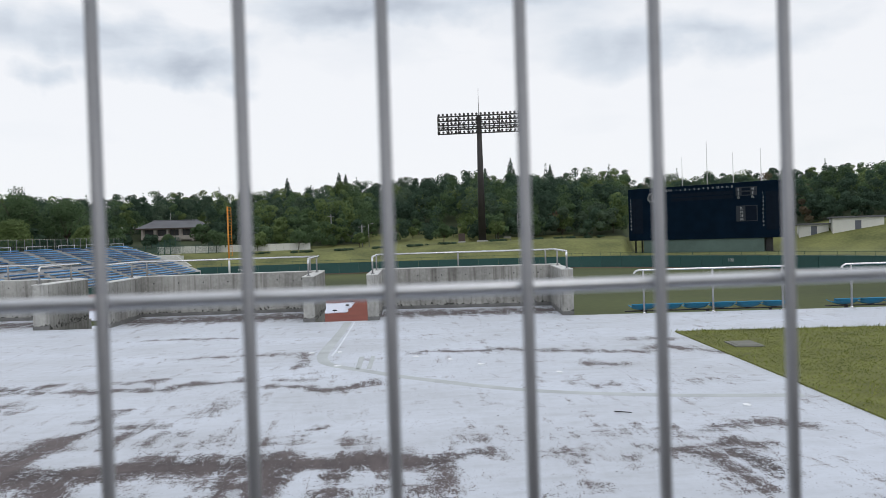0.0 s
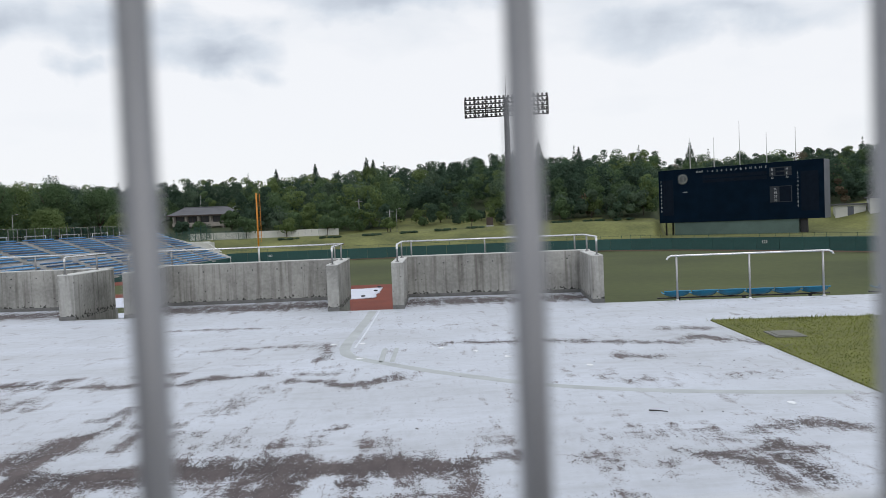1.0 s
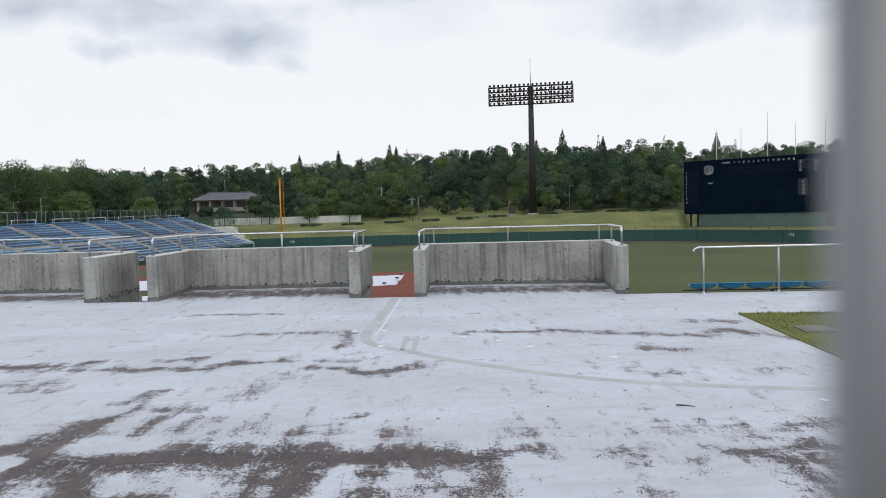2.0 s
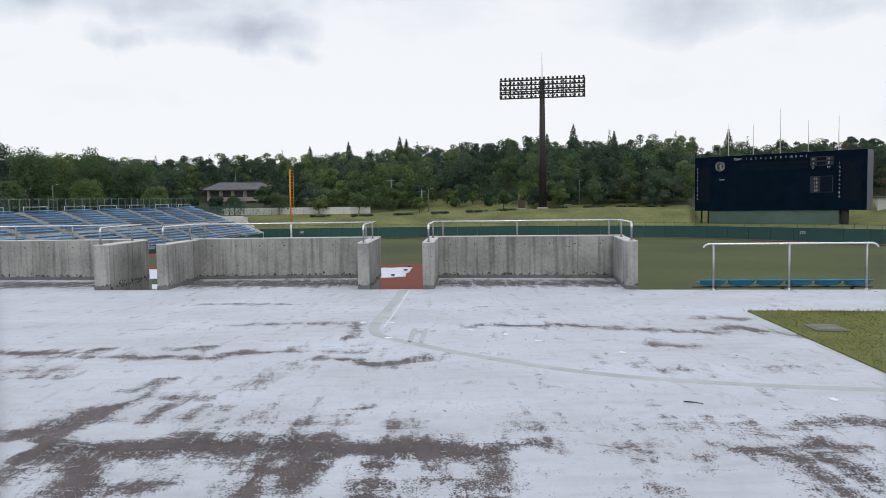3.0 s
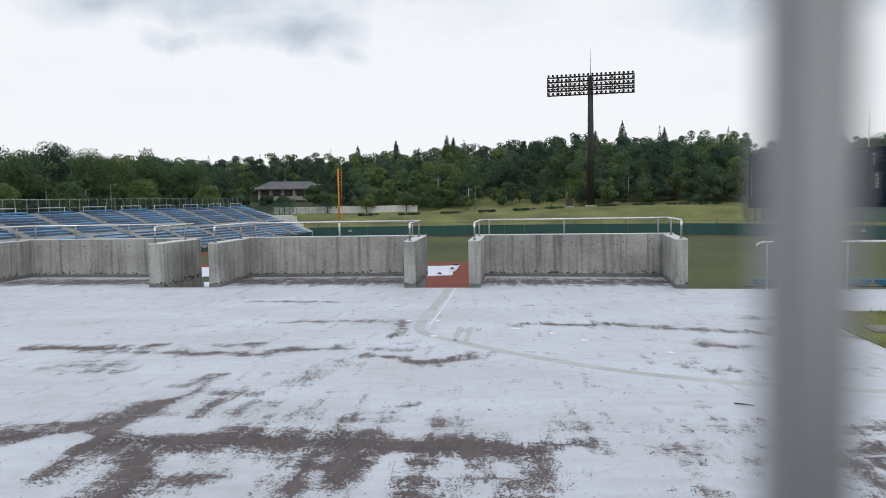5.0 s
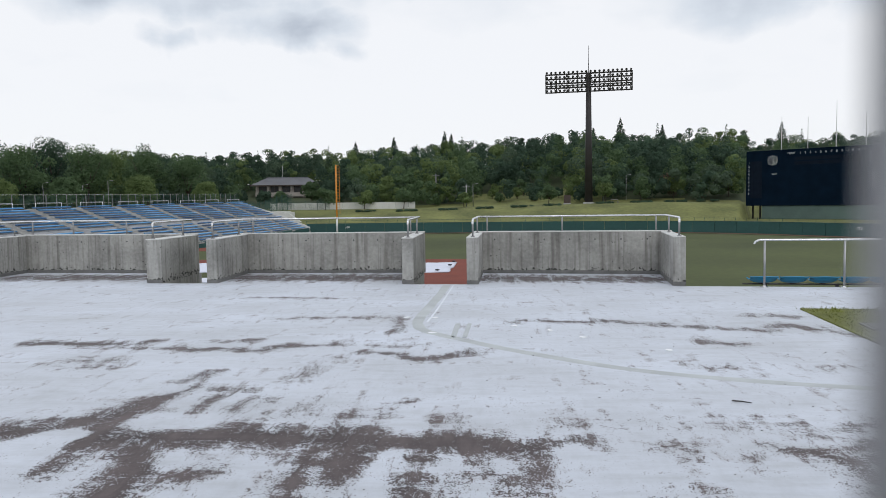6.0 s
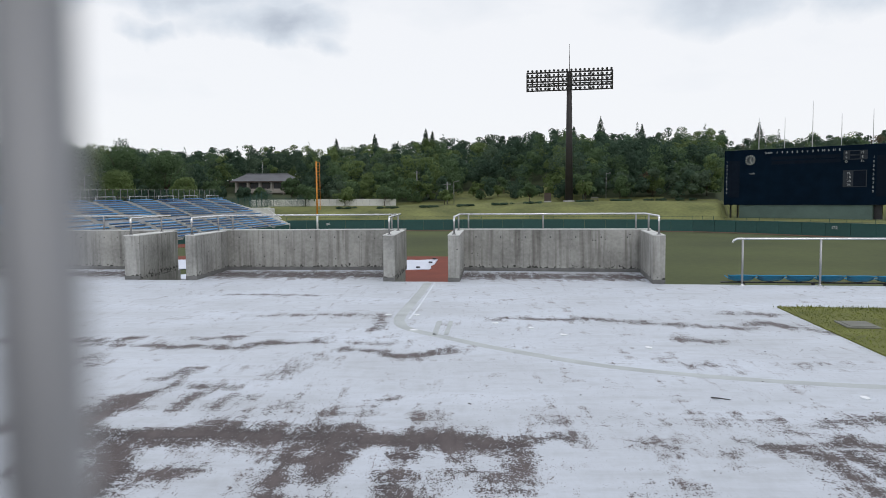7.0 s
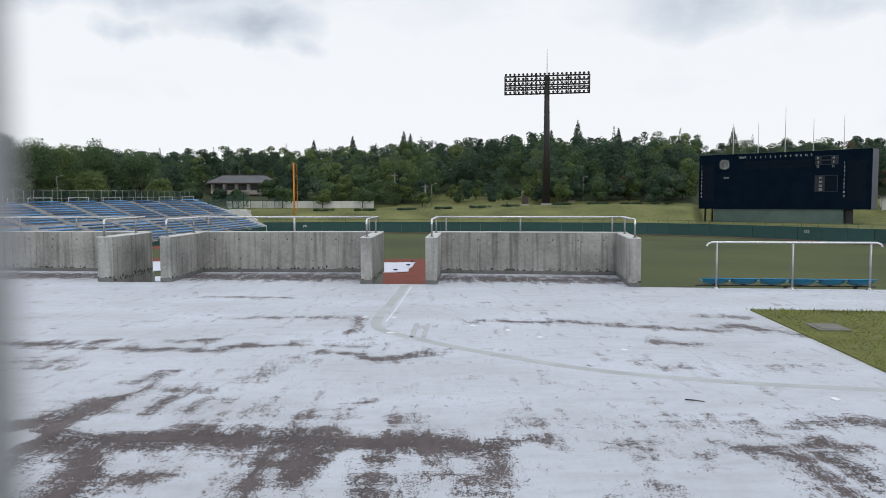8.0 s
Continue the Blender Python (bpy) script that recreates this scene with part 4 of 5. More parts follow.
def build_grass():
    rng = np.random.default_rng(4)
    n = 60000
    y = rng.uniform(4.5, 11.95, n)
    x = rng.uniform(3.8, 12.0, n)
    left = np.interp(y, [4.5, 7.62, 11.97], [4.31, 4.61, 5.02])
    top = 11.97 - 0.143 * (x - 5.02)
    keep = (x > left - 0.02 + 0.03 * rng.standard_normal(n)) & (y < top + 0.02 * rng.standard_normal(n))
    keep &= ~((np.abs(x - 5.36) < 0.24) & (np.abs(y - 10.18) < 0.30))
    x, y = x[keep], y[keep]
    n = len(x)
    edge = np.clip((y - top[keep] + 0.5) / 0.5, 0, 1)
    h = rng.uniform(0.010, 0.028, n) + edge * rng.uniform(0.0, 0.045, n)
    a = rng.uniform(0, 2 * np.pi, n)
    w = rng.uniform(0.004, 0.010, n)
    lean = rng.uniform(0.0, 0.05, n)
    b = rng.uniform(0, 2 * np.pi, n)
    v = np.zeros((n, 3, 3))
    v[:, 0] = np.stack([x - w * np.cos(a), y - w * np.sin(a), np.full(n, 0.014)], 1)
    v[:, 1] = np.stack([x + w * np.cos(a), y + w * np.sin(a), np.full(n, 0.014)], 1)
    v[:, 2] = np.stack([x + lean * np.cos(b), y + lean * np.sin(b), 0.014 + h], 1)
    f = np.arange(3 * n).reshape(n, 3)
    ob = raw("grass", v.reshape(-1, 3).tolist(), f.tolist(), M_LAWN)
    tagged(ob, "short green lawn grass, ragged along its edges", "grass", kind="stuff")


build_grass()
cover = thing("drain_cover", 5.36, 10.18, 0.018, -8, "grey concrete drain cover set in the lawn", "cover")
part("slab", bbox(-0.21, 0.21, -0.27, 0.27, 0, 0.02, 0.006), M_COVER, cover)
part("lid", bbox(-0.16, 0.16, -0.22, 0.22, 0.018, 0.028, 0.004), M_COVER, cover)

# small litter on the floor
bm = bmesh.new()
rod(bm, (2.17, 6.54, 0.012), (2.24, 6.50, 0.016), 0.007, 0.006, 7)
rod(bm, (2.235, 6.502, 0.016), (2.32, 6.47, 0.010), 0.006, 0.003, 7)
tagged(part("twig", bm, M_TWIG), "dark wet twig lying on the pale floor", "twig")
rng = random.Random(8)
for x, y in ((0.43, 10.54), (0.9, 10.15), (-0.76, 11.32), (-1.21, 11.34), (2.17, 8.78), (1.27, 9.62), (3.53, 6.57), (-0.72, 10.0)):
    bm = bmesh.new()
    k = 7
    ring = [bm.verts.new((x + 0.05 * rng.uniform(0.6, 1.3) * math.cos(6.283 * i / k), y + 0.06 * rng.uniform(0.6, 1.3) * math.sin(6.283 * i / k), 0.002)) for i in range(k)]
    f = bm.faces.new(ring)
    up = bmesh.ops.extrude_face_region(bm, geom=[f])
    bmesh.ops.translate(bm, vec=(0, 0, 0.007), verts=[v for v in up["geom"] if isinstance(v, bmesh.types.BMVert)])
    tagged(part("paint_flake", bm, M_FLAKE), "small white flake lying on the floor", "flake", "white flakes on the floor")
for i in range(70):
    x, y = rng.uniform(-4, 4.2), rng.uniform(4.3, 10)
    bm = bmesh.new()
    s = rng.uniform(0.004, 0.009)
    bmesh.ops.create_icosphere(bm, subdivisions=1, radius=s, matrix=Matrix.LocRotScale((x, y, s * 0.3), Euler((0, 0, rng.uniform(0, 6))), (1.5, 0.8, 0.45)))
    tagged(part("leaf_scrap", bm, M_TWIG), "small dark leaf scrap on the pale floor", "leaf scrap", "dark scraps on the floor")


# ---- fence at the camera ----
def build_fence():
    fence = thing("fence", 0, 0.09, 0, 0, "silver painted steel fence of round upright rods", "fence")
    me = bpy.data.meshes.new("fence_rod")
    bm = rod(bmesh.new(), (0, 0, 0.0), (0, 0, 2.4), 0.0049, None, 20)
    for f in bm.faces:
        f.smooth = len(f.verts) == 4
    bm.to_mesh(me)
    bm.free()
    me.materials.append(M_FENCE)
    for i in range(-24, 25):
        shared("fence_rod", me, fence, pose(0.045 + 0.11 * i, 0, 0))
    for z in (0.12, 0.92, 1.718, 2.36):
        bm = rod(bmesh.new(), (-2.75, 0.0105, z), (2.75, 0.0105, z), 0.0057, None, 20)
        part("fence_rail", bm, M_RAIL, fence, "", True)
    for x in (-2.75, 2.75):
        part("fence_post", rod(bmesh.new(), (x, 0.012, 0), (x, 0.012, 2.42), 0.03, None, 18), M_FENCE, fence, "", True)


build_fence()


# ---- side stand with blue seats ----
def build_stand():
    along = Vector((0.136, 0.991)).normalized()
    far = Vector((-36.7, 149.0))
    length = 100.0
    turn = math.degrees(math.atan2(along.y, along.x))
    stand = thing("side_stand", label="stepped concrete side stand with stairways", category="stand", kind="structure")
    # the whole stand falls slightly towards its near end
    stand.matrix_basis = pose(far.x - along.x * length, far.y - along.y * length, -0.87, 0, 0, turn) @ Matrix.Rotation(radians(-0.5), 4, "Y")
    rows = []
    n_low, n_up = 7, 9
    for i in range(n_low):
        rows.append((0.85 * (i - 1), -3.36 + 0.36 * i))
    for i in range(n_up):
        rows.append((0.85 * n_low + 0.15 + 0.8 * i, -0.62 + 0.315 * i))
    for i, (d, z) in enumerate(rows):
        d1 = rows[i + 1][0] if i + 1 < len(rows) else d + 1.6
        part("tier", bbox(0, length, d, d1, FIELD_Z - 0.1, z), M_TIER, stand)
    front = part("front_wall", bbox(0, length + 0.1, -1.15, -0.86, FIELD_Z - 0.1, -3.3, 0.03), M_WALLPAD, stand)
    bm = bmesh.new()
    depth = rows[-1][0] + 1.6
    prof = [(-1.2, -3.1), (rows[n_low][0] - 1.0, -0.6), (rows[n_low][0], -0.25), (depth, 2.2), (depth, FIELD_Z - 0.1), (-1.2, FIELD_Z - 0.1)]
    f = bm.faces.new([bm.verts.new((length + 0.1, d, z)) for d, z in prof])
    up = bmesh.ops.extrude_face_region(bm, geom=[f])
    bmesh.ops.translate(bm, vec=(0.3, 0, 0), verts=[v for v in up["geom"] if isinstance(v, bmesh.types.BMVert)])
    bmesh.ops.recalc_face_normals(bm, faces=bm.faces[:])
    part("end_wall", bm, M_CONCRETE_CAP, stand)
    # seats: one row of one block shares its mesh with the others
    block, aisle, pitch = 7.0, 1.7, 0.5
    me = bpy.data.meshes.new("seat_bank")
    bm = bmesh.new()
    # a moulded strip of shallow bowls: narrow below, a wide rim that runs through, a low back lip
    rim = [[bm.verts.new((0.02 + pitch * k, v, w)) for v, w in ((0.20, 0.32), (0.60, 0.37))] for k in range(15)]
    for k in range(14):
        x = 0.02 + pitch * k
        ring = [rim[k][0], rim[k + 1][0], rim[k + 1][1], rim[k][1]]
        low = [bm.verts.new((x + u, v, 0.21)) for u, v in ((0.10, 0.26), (0.40, 0.26), (0.40, 0.54), (0.10, 0.54))]
        dip = [bm.verts.new((x + u, v, 0.28)) for u, v in ((0.12, 0.26), (0.38, 0.26), (0.38, 0.52), (0.12, 0.52))]
        bm.faces.new(low[::-1])
        bm.faces.new(dip)
        for a in range(4):
            b = (a + 1) % 4
            bm.faces.new((low[a], low[b], ring[b], ring[a]))
            bm.faces.new((ring[a], ring[b], dip[b], dip[a]))
    bm.to_mesh(me)
    bm.free()
    me.materials.append(M_SEATFAR)
    legs = bpy.data.meshes.new("seat_frame")
    bm = bmesh.new()
    for k in range(5):
        box(bm, 0.3 + 1.6 * k, 0.36 + 1.6 * k, 0.45, 0.5, 0.0, 0.20)
    box(bm, 0.0, 7.0, 0.44, 0.5, 0.14, 0.20)
    bm.to_mesh(legs)
    bm.free()
    legs.materials.append(M_POST)
    x = length - 0.5 - block
    base = stand.matrix_basis.copy()
    while x > 0:
        for d, z in rows:
            bank = thing("seat_bank", label="bank of faded blue plastic seats on a frame", category="seats", group="seat banks of the side stand")
            bank.matrix_basis = base @ Matrix.Translation((x, d + 0.02, z))
            shared("seat_strip", me, bank, Matrix())
            shared("seat_frame", legs, bank, Matrix())
        bm = bmesh.new()
        for i, (d, z) in enumerate(rows):
            box(bm, x - aisle + 0.15, x - 0.15, d - 0.42, d + 0.43, z - 0.19, z + 0.012)
            box(bm, x - aisle + 0.15, x - 0.15, d + 0.02, d + 0.43, z + 0.012, z + 0.17)
        part("stairway", bm, M_STEP, stand)
        x -= block + aisle
    # fence behind the top row
    top = rows[-1][1]
    back_fence = thing("stand_fence", label="grey steel fence with fine infill behind the top row", category="fence")
    back_fence.matrix_basis = base
    dd = depth - 0.1
    post = bpy.data.meshes.new("fence_post")
    bm = bbox(-0.04, 0.04, -0.04, 0.04, top, top + 2.0)
    bm.to_mesh(post)
    bm.free()
    post.materials.append(M_POST)
    slat = bpy.data.meshes.new("infill")
    bm = bmesh.new()
    for k in range(14):
        box(bm, 0.05 + 0.142 * k, 0.063 + 0.142 * k, -0.006, 0.006, top + 0.15, top + 1.9)
    for k in range(9):
        box(bm, 0.0, 2.0, -0.005, 0.005, top + 0.18 + 0.2 * k, top + 0.192 + 0.2 * k)
    bm.to_mesh(slat)
    bm.free()
    slat.materials.append(M_MESH)
    for i in range(int(length / 2)):
        shared("fence_post", post, back_fence, Matrix.Translation((2 * i + 0.05, dd, 0)))
        shared("infill", slat, back_fence, Matrix.Translation((2 * i + 0.05, dd, 0)))
    part("top_rail", bbox(0, length, dd - 0.035, dd + 0.035, top + 1.93, top + 2.01), M_STEEL, back_fence)
    part("middle_rail", bbox(0, length, dd - 0.03, dd + 0.03, top + 0.75, top + 0.82), M_STEEL, back_fence)
    bars = thing("stand_barrier", label="short white steel barriers above the stairways", category="barrier")
    bars.matrix_basis = base
    x = length - 0.5 - block
    while x > 0:
        part("barrier_rail", bbox(x + 0.6, x + 5.6, depth - 1.0, depth - 0.95, top + 0.86, top + 0.91), M_WHITE, bars)
        for k in (0.7, 5.5):
            part("barrier_post", bbox(x + k, x + k + 0.06, depth - 1.0, depth - 0.94, top, top + 0.86), M_WHITE, bars)
        x -= block + aisle


build_stand()


# ---- foul pole, floodlight tower, scoreboard ----
def build_foul_pole():
    pole = thing("foul_pole", -29.4, 146.8, FIELD_Z, 0, "orange-yellow foul pole with a narrow mesh wing", "foul pole")
    part("pole", rod(bmesh.new(), (0, 0, 0), (0, 0, 13.9), 0.17, 0.15, 14), M_POLE, pole, "", True)
    part("lower_pole", rod(bmesh.new(), (0, -0.02, 0.1), (0, -0.02, 3.4), 0.19, 0.19, 14), M_WHITE, pole, "white lower pole", True)
    bm = bmesh.new()
    box(bm, 0.62, 0.70, -0.04, 0.04, 4.2, 13.7)
    for i in range(17):
        box(bm, 0.0, 0.66, -0.03, 0.03, 4.25 + 0.59 * i, 4.31 + 0.59 * i)
    part("wing", bm, M_POLE, pole)


build_foul_pole()


def build_tower():
    base_z = ground_z(25.1, 178)
    tower = thing("floodlight_tower", 25.1, 178, base_z, -10, "dark brown floodlight tower with a wide lamp rack", "floodlight tower")
    top = 31.35 - base_z
    part("mast", rod(bmesh.new(), (0, 0, 0), (0, 0, top), 0.95, 0.55, 16), M_TOWER, tower, "", True)
    part("footing", bbox(-1.3, 1.3, -1.3, 1.3, -0.5, 0.35, 0.05), M_STEP, tower)
    part("lightning_rod", rod(bmesh.new(), (0, 0, top), (0, 0, top + 6.6), 0.09, 0.03, 8), M_TOWER, tower)
    rack = part("lamp_rack", bbox(-10.1, 10.1, -0.55, -0.35, top - 4.35, top - 4.05), M_TOWER, tower)
    for k in range(1, 5):
        z = top - 4.35 + 1.06 * k
        part("rack_beam", bbox(-10.1, 10.1, -0.55, -0.33, z - 0.05, z + 0.30), M_TOWER, rack)
    for k in range(9):
        x = -10.0 + 2.5 * k
        part("rack_upright", bbox(x - 0.12, x + 0.12, -0.5, -0.2, top - 4.35, top + 0.1), M_TOWER, rack)
    for k in range(8):
        x = -10.0 + 2.5 * k
        for s in (0, 1):
            bm = rod(bmesh.new(), (x + 2.5 * s, -0.3, top - 4.25), (x + 2.5 * (1 - s), -0.3, top - 0.1), 0.07, None, 6)
            part("rack_brace", bm, M_TOWER, rack)
    part("rear_walkway", bbox(-9.8, 9.8, -0.2, 0.8, top - 2.55, top - 2.45), M_TOWER, rack)
    lamp = bpy.data.meshes.new("flood_lamp")
    bm = bmesh.new()
    rod(bm, (0, -0.42, -0.06), (0, 0.0, 0.05), 0.29, 0.18, 10)
    rod(bm, (0, 0.0, 0.05), (0, 0.22, 0.08), 0.17, 0.12, 8)
    rod(bm, (0, -0.1, 0.0), (0, -0.05, -0.42), 0.05, None, 6)
    bm.to_mesh(lamp)
    bm.free()
    lamp.materials.append(M_TOWER)
    glass = bpy.data.meshes.new("lamp_glass")
    bm = rod(bmesh.new(), (0, -0.44, -0.065), (0, -0.425, -0.06), 0.25, 0.25, 10)
    bm.to_mesh(glass)
    bm.free()
    glass.materials.append(M_GLASS)
    for r in range(5):
        for k in range(20):
            x = -9.7 + 19.4 * k / 19
            ob = shared("flood_lamp", lamp, tower, pose(x, -0.5, top - 3.78 + 1.06 * r, 0, 0, 0))
            shared("lamp_glass", glass, ob, Matrix())


build_tower()


def build_scoreboard():
    a, b = Vector((58.35, 168.0)), Vector((84.3, 145.0))
    d = (b - a).normalized()
    w = (b - a).length
    turn = math.degrees(math.atan2(d.y, d.x))
    z0, z1 = -0.22, 11.8
    h = z1 - z0
    board = thing("scoreboard", a.x, a.y, 0, turn, "large dark navy scoreboard on a green plinth", "scoreboard")
    part("casing", bbox(0, w, 0.15, 5.4, z0, z1, 0.06), M_BOARDSIDE, board)
    part("face", bbox(0.02, w - 0.02, 0.0, 0.16, z0 + 0.02, z1 - 0.02, 0.02), M_BOARD, board)
    gz = -3.0
    part("plinth", bbox(3.4, w - 5.0, 0.25, 2.8, gz - 0.8, z0 + 0.02), M_PLINTH, board)
    for x, k in ((1.0, 0.1), (2.6, 0.1), (w - 4.2, 0.7)):
        part("leg", bbox(x - k, x + k, 1.2, 1.8, gz - 1.5, z0 + 0.02), M_DARK, board)

    def at(u, v, size=1.0, y=-0.02):
        """u: share of the width from the left; v: share of the height from the top."""
        return pose(u * w, y, z1 - v * h, 90, 0, 0)

    def panel(u0, u1, v0, v1, name="panel", mat=M_PANEL, y=-0.03):
        part(name, bbox(u0 * w, u1 * w, y, 0.01, z1 - v1 * h, z1 - v0 * h, 0.01), mat, board)

    panel(0.70, 0.825, 0.09, 0.165, mat=M_INSET)
    panel(0.70, 0.825, 0.17, 0.245, mat=M_INSET)
    panel(0.70, 0.825, 0.42, 0.70, mat=M_INSET)
    panel(0.735, 0.785, 0.105, 0.155, "count_lamps", y=-0.045)
    panel(0.735, 0.785, 0.18, 0.23, "count_lamps", y=-0.045)
    panel(0.755, 0.82, 0.43, 0.69, "result_panel", y=-0.045)
    panel(0.295, 0.685, 0.14, 0.20, "name_panel")
    panel(0.295, 0.685, 0.22, 0.28, "name_panel")
    panel(0.025, 0.10, 0.19, 0.86, "name_column")
    panel(0.875, 0.97, 0.19, 0.86, "name_column")
    writing("lettering", "TEAM", 0.66, at(0.275, 0.072), M_LETTER, board)
    for i, t in enumerate(["1", "2", "3", "4", "5", "6", "7", "8", "9", "10", "R", "H", "E"]):
        writing("lettering", t, 0.66, at(0.328 + 0.0293 * i, 0.072), M_LETTER, board)
    for i in range(9):
        writing("lettering", str(i + 1), 0.66, at(0.018, 0.215 + 0.0705 * i), M_LETTER, board)
        writing("lettering", str(i + 1), 0.66, at(0.858, 0.215 + 0.0705 * i), M_LETTER, board)
    for i, t in enumerate("BSO"):
        writing("lettering", t, 0.66, at(0.716, 0.13 + 0.072 * i, y=-0.05), M_LETTER, board)
    for i, t in enumerate(("H", "E", "Fc")):
        writing("lettering", t, 0.66, at(0.80, 0.13 + 0.072 * i, y=-0.05), M_LETTER, board)
    for i, t in enumerate(("PL", "1B", "2B", "3B")):
        writing("lettering", t, 0.66, at(0.732, 0.47 + 0.065 * i, y=-0.05), M_LETTER, board)
    writing("lettering", "km/h", 0.55, at(0.178, 0.43), M_LETTER, board)
    clock = part("clock", bbox(0.165 * w - 0.12, 0.165 * w + 0.12, -0.05, 0.01, z1 - 0.185 * h - 0.12, z1 - 0.185 * h + 0.12, 0.02), M_WHITE, board, "white clock marks and pointers")
    cx, cz = 0.165 * w, z1 - 0.185 * h
    for i in range(12):
        ang = i * math.pi / 6
        p = (cx + 0.78 * math.sin(ang), -0.03, cz + 0.78 * math.cos(ang))
        q = (cx + 1.08 * math.sin(ang), -0.03, cz + 1.08 * math.cos(ang))
        part("hour_mark", rod(bmesh.new(), p, q, 0.085, None, 6), M_WHITE, clock)
    for ang, ln, r in ((radians(28), 0.5, 0.09), (radians(152), 0.85, 0.07)):
        part("clock_pointer", rod(bmesh.new(), (cx, -0.04, cz), (cx + ln * math.sin(ang), -0.04, cz + ln * math.cos(ang)), r, None, 6), M_WHITE, clock)
    for u, ln in ((0.20, 7.0), (0.355, 6.6), (0.515, 9.6), (0.675, 6.6), (0.84, 7.0)):
        part("flagpole", rod(bmesh.new(), (u * w, 1.6, z1), (u * w, 1.6, z1 + ln), 0.10, 0.06, 8), M_WHITE, board, "bare white flagpole", True)


build_scoreboard()


# ---- buildings and fences beyond the field ----
def build_house():
    house = thing("lodge", -58.2, 216, 1.2, 8, "two-storey lodge with a grey hipped roof and balconies", "house")
    w, dpt, h = 18.8, 9.0, 6.0
    part("wall", bbox(-w / 2 + 0.8, w / 2 - 0.8, 0, dpt, -2.5, h, 0.03), M_HOUSE, house)
    bm = bmesh.new()
    e = 0.9
    base = [(-w / 2 - e, -1.6, h - 0.1), (w / 2 + e, -1.6, h - 0.1), (w / 2 + e, dpt + e, h - 0.1), (-w / 2 - e, dpt + e, h - 0.1)]
    vs = [bm.verts.new(p) for p in base]
    r0, r1 = bm.verts.new((-w / 2 + 3.2, dpt / 2 - 0.5, h + 2.2)), bm.verts.new((w / 2 - 3.2, dpt / 2 - 0.5, h + 2.2))
    for f in ((vs[0], vs[1], r1, r0), (vs[1], vs[2], r1), (vs[2], vs[3], r0, r1), (vs[3], vs[0], r0), (vs[3], vs[2], vs[1], vs[0])):
        bm.faces.new(f)
    roof = part("roof", bm, M_ROOF, house)
    part("ridge", rod(bmesh.new(), (-w / 2 + 3.2, dpt / 2 - 0.5, h + 2.2), (w / 2 - 3.2, dpt / 2 - 0.5, h + 2.2), 0.2, None, 8), M_ROOF, roof)
    part("eaves_board", bbox(-w / 2 - e, w / 2 + e, -1.66, -1.58, h - 0.35, h - 0.02), M_HOUSEDARK, roof)
    part("balcony", bbox(-w / 2 + 0.6, w / 2 - 0.6, -1.3, 0.0, 2.6, 2.9), M_HOUSE, house)
    part("balustrade", bbox(-w / 2 + 0.6, w / 2 - 0.6, -1.3, -1.15, 2.9, 3.8), M_HOUSE, house)
    for i in range(6):
        x = -w / 2 + 0.9 + i * (w - 1.8) / 5
        part("column", bbox(x - 0.18, x + 0.18, -1.35, -1.0, -2.5, h - 0.1), M_HOUSE, house)
    for i in range(5):
        x = -w / 2 + 0.9 + (i + 0.5) * (w - 1.8) / 5
        for z in (-0.6, 3.4):
            win = part("window", bbox(x - 1.15, x + 1.15, -0.06, 0.02, z, z + 2.2), M_HOUSEDARK, house)
            for s in (-1, 1):
                part("pane", bbox(x + s * 0.56 - 0.5, x + s * 0.56 + 0.5, -0.08, -0.05, z + 0.1, z + 2.1), M_PANE, win)
    part("aerial", rod(bmesh.new(), (-1.5, dpt / 2, h + 1.8), (-1.5, dpt / 2, h + 5.8), 0.07, 0.04, 6), M_STEEL, house)


build_house()


def site_fence():
    f = thing("panel_fence", label="long low white panel fence beside the bank", category="fence")
    a, b = Vector((-52.3, 179)), Vector((-16.6, 179.6))
    n = 22
    for i in range(n):
        p, q = a.lerp(b, i / n), a.lerp(b, (i + 1) / n)
        z = ground_z(p.x, p.y)
        part("panel", bbox(p.x + 0.03, q.x - 0.03, p.y, p.y + 0.08, z - 0.1, z + 1.65, 0.01), M_WSITE, f)
        part("post", bbox(p.x - 0.05, p.x + 0.05, p.y + 0.08, p.y + 0.18, z - 0.1, z + 1.75), M_STEEL, f)


site_fence()


def gate_tunnel():
    x, y = -44.0, 160.0
    z = FIELD_Z
    t = thing("service_tunnel", x, y, z, 0, "grey concrete service entrance with a dark opening", "entrance")
    part("side_wall", bbox(-5.5, -4.6, 0, 6, -0.2, 4.6, 0.04), M_CONCRETE_CAP, t)
    part("side_wall", bbox(0.2, 1.1, 0, 6, -0.2, 4.4, 0.04), M_CONCRETE_CAP, t)
    part("lintel", bbox(-4.6, 0.2, 0, 6, 3.5, 4.6, 0.04), M_CONCRETE_CAP, t)
    # near-black back wall paints in the shade inside the opening
    part("back_wall", bbox(-4.6, 0.2, 5.5, 6, -0.2, 3.5), M_DARK, t)
    bm = bmesh.new()
    f = bm.faces.new([bm.verts.new(p) for p in ((1.12, 0, -0.2), (5.5, 0, -0.2), (5.5, 0, 1.2), (1.12, 0, 4.3))])
    up = bmesh.ops.extrude_face_region(bm, geom=[f])
    bmesh.ops.translate(bm, vec=(0, 0.8, 0), verts=[v for v in up["geom"] if isinstance(v, bmesh.types.BMVert)])
    bmesh.ops.recalc_face_normals(bm, faces=bm.faces[:])
    part("wing_wall", bm, M_CONCRETE_CAP, t)


gate_tunnel()


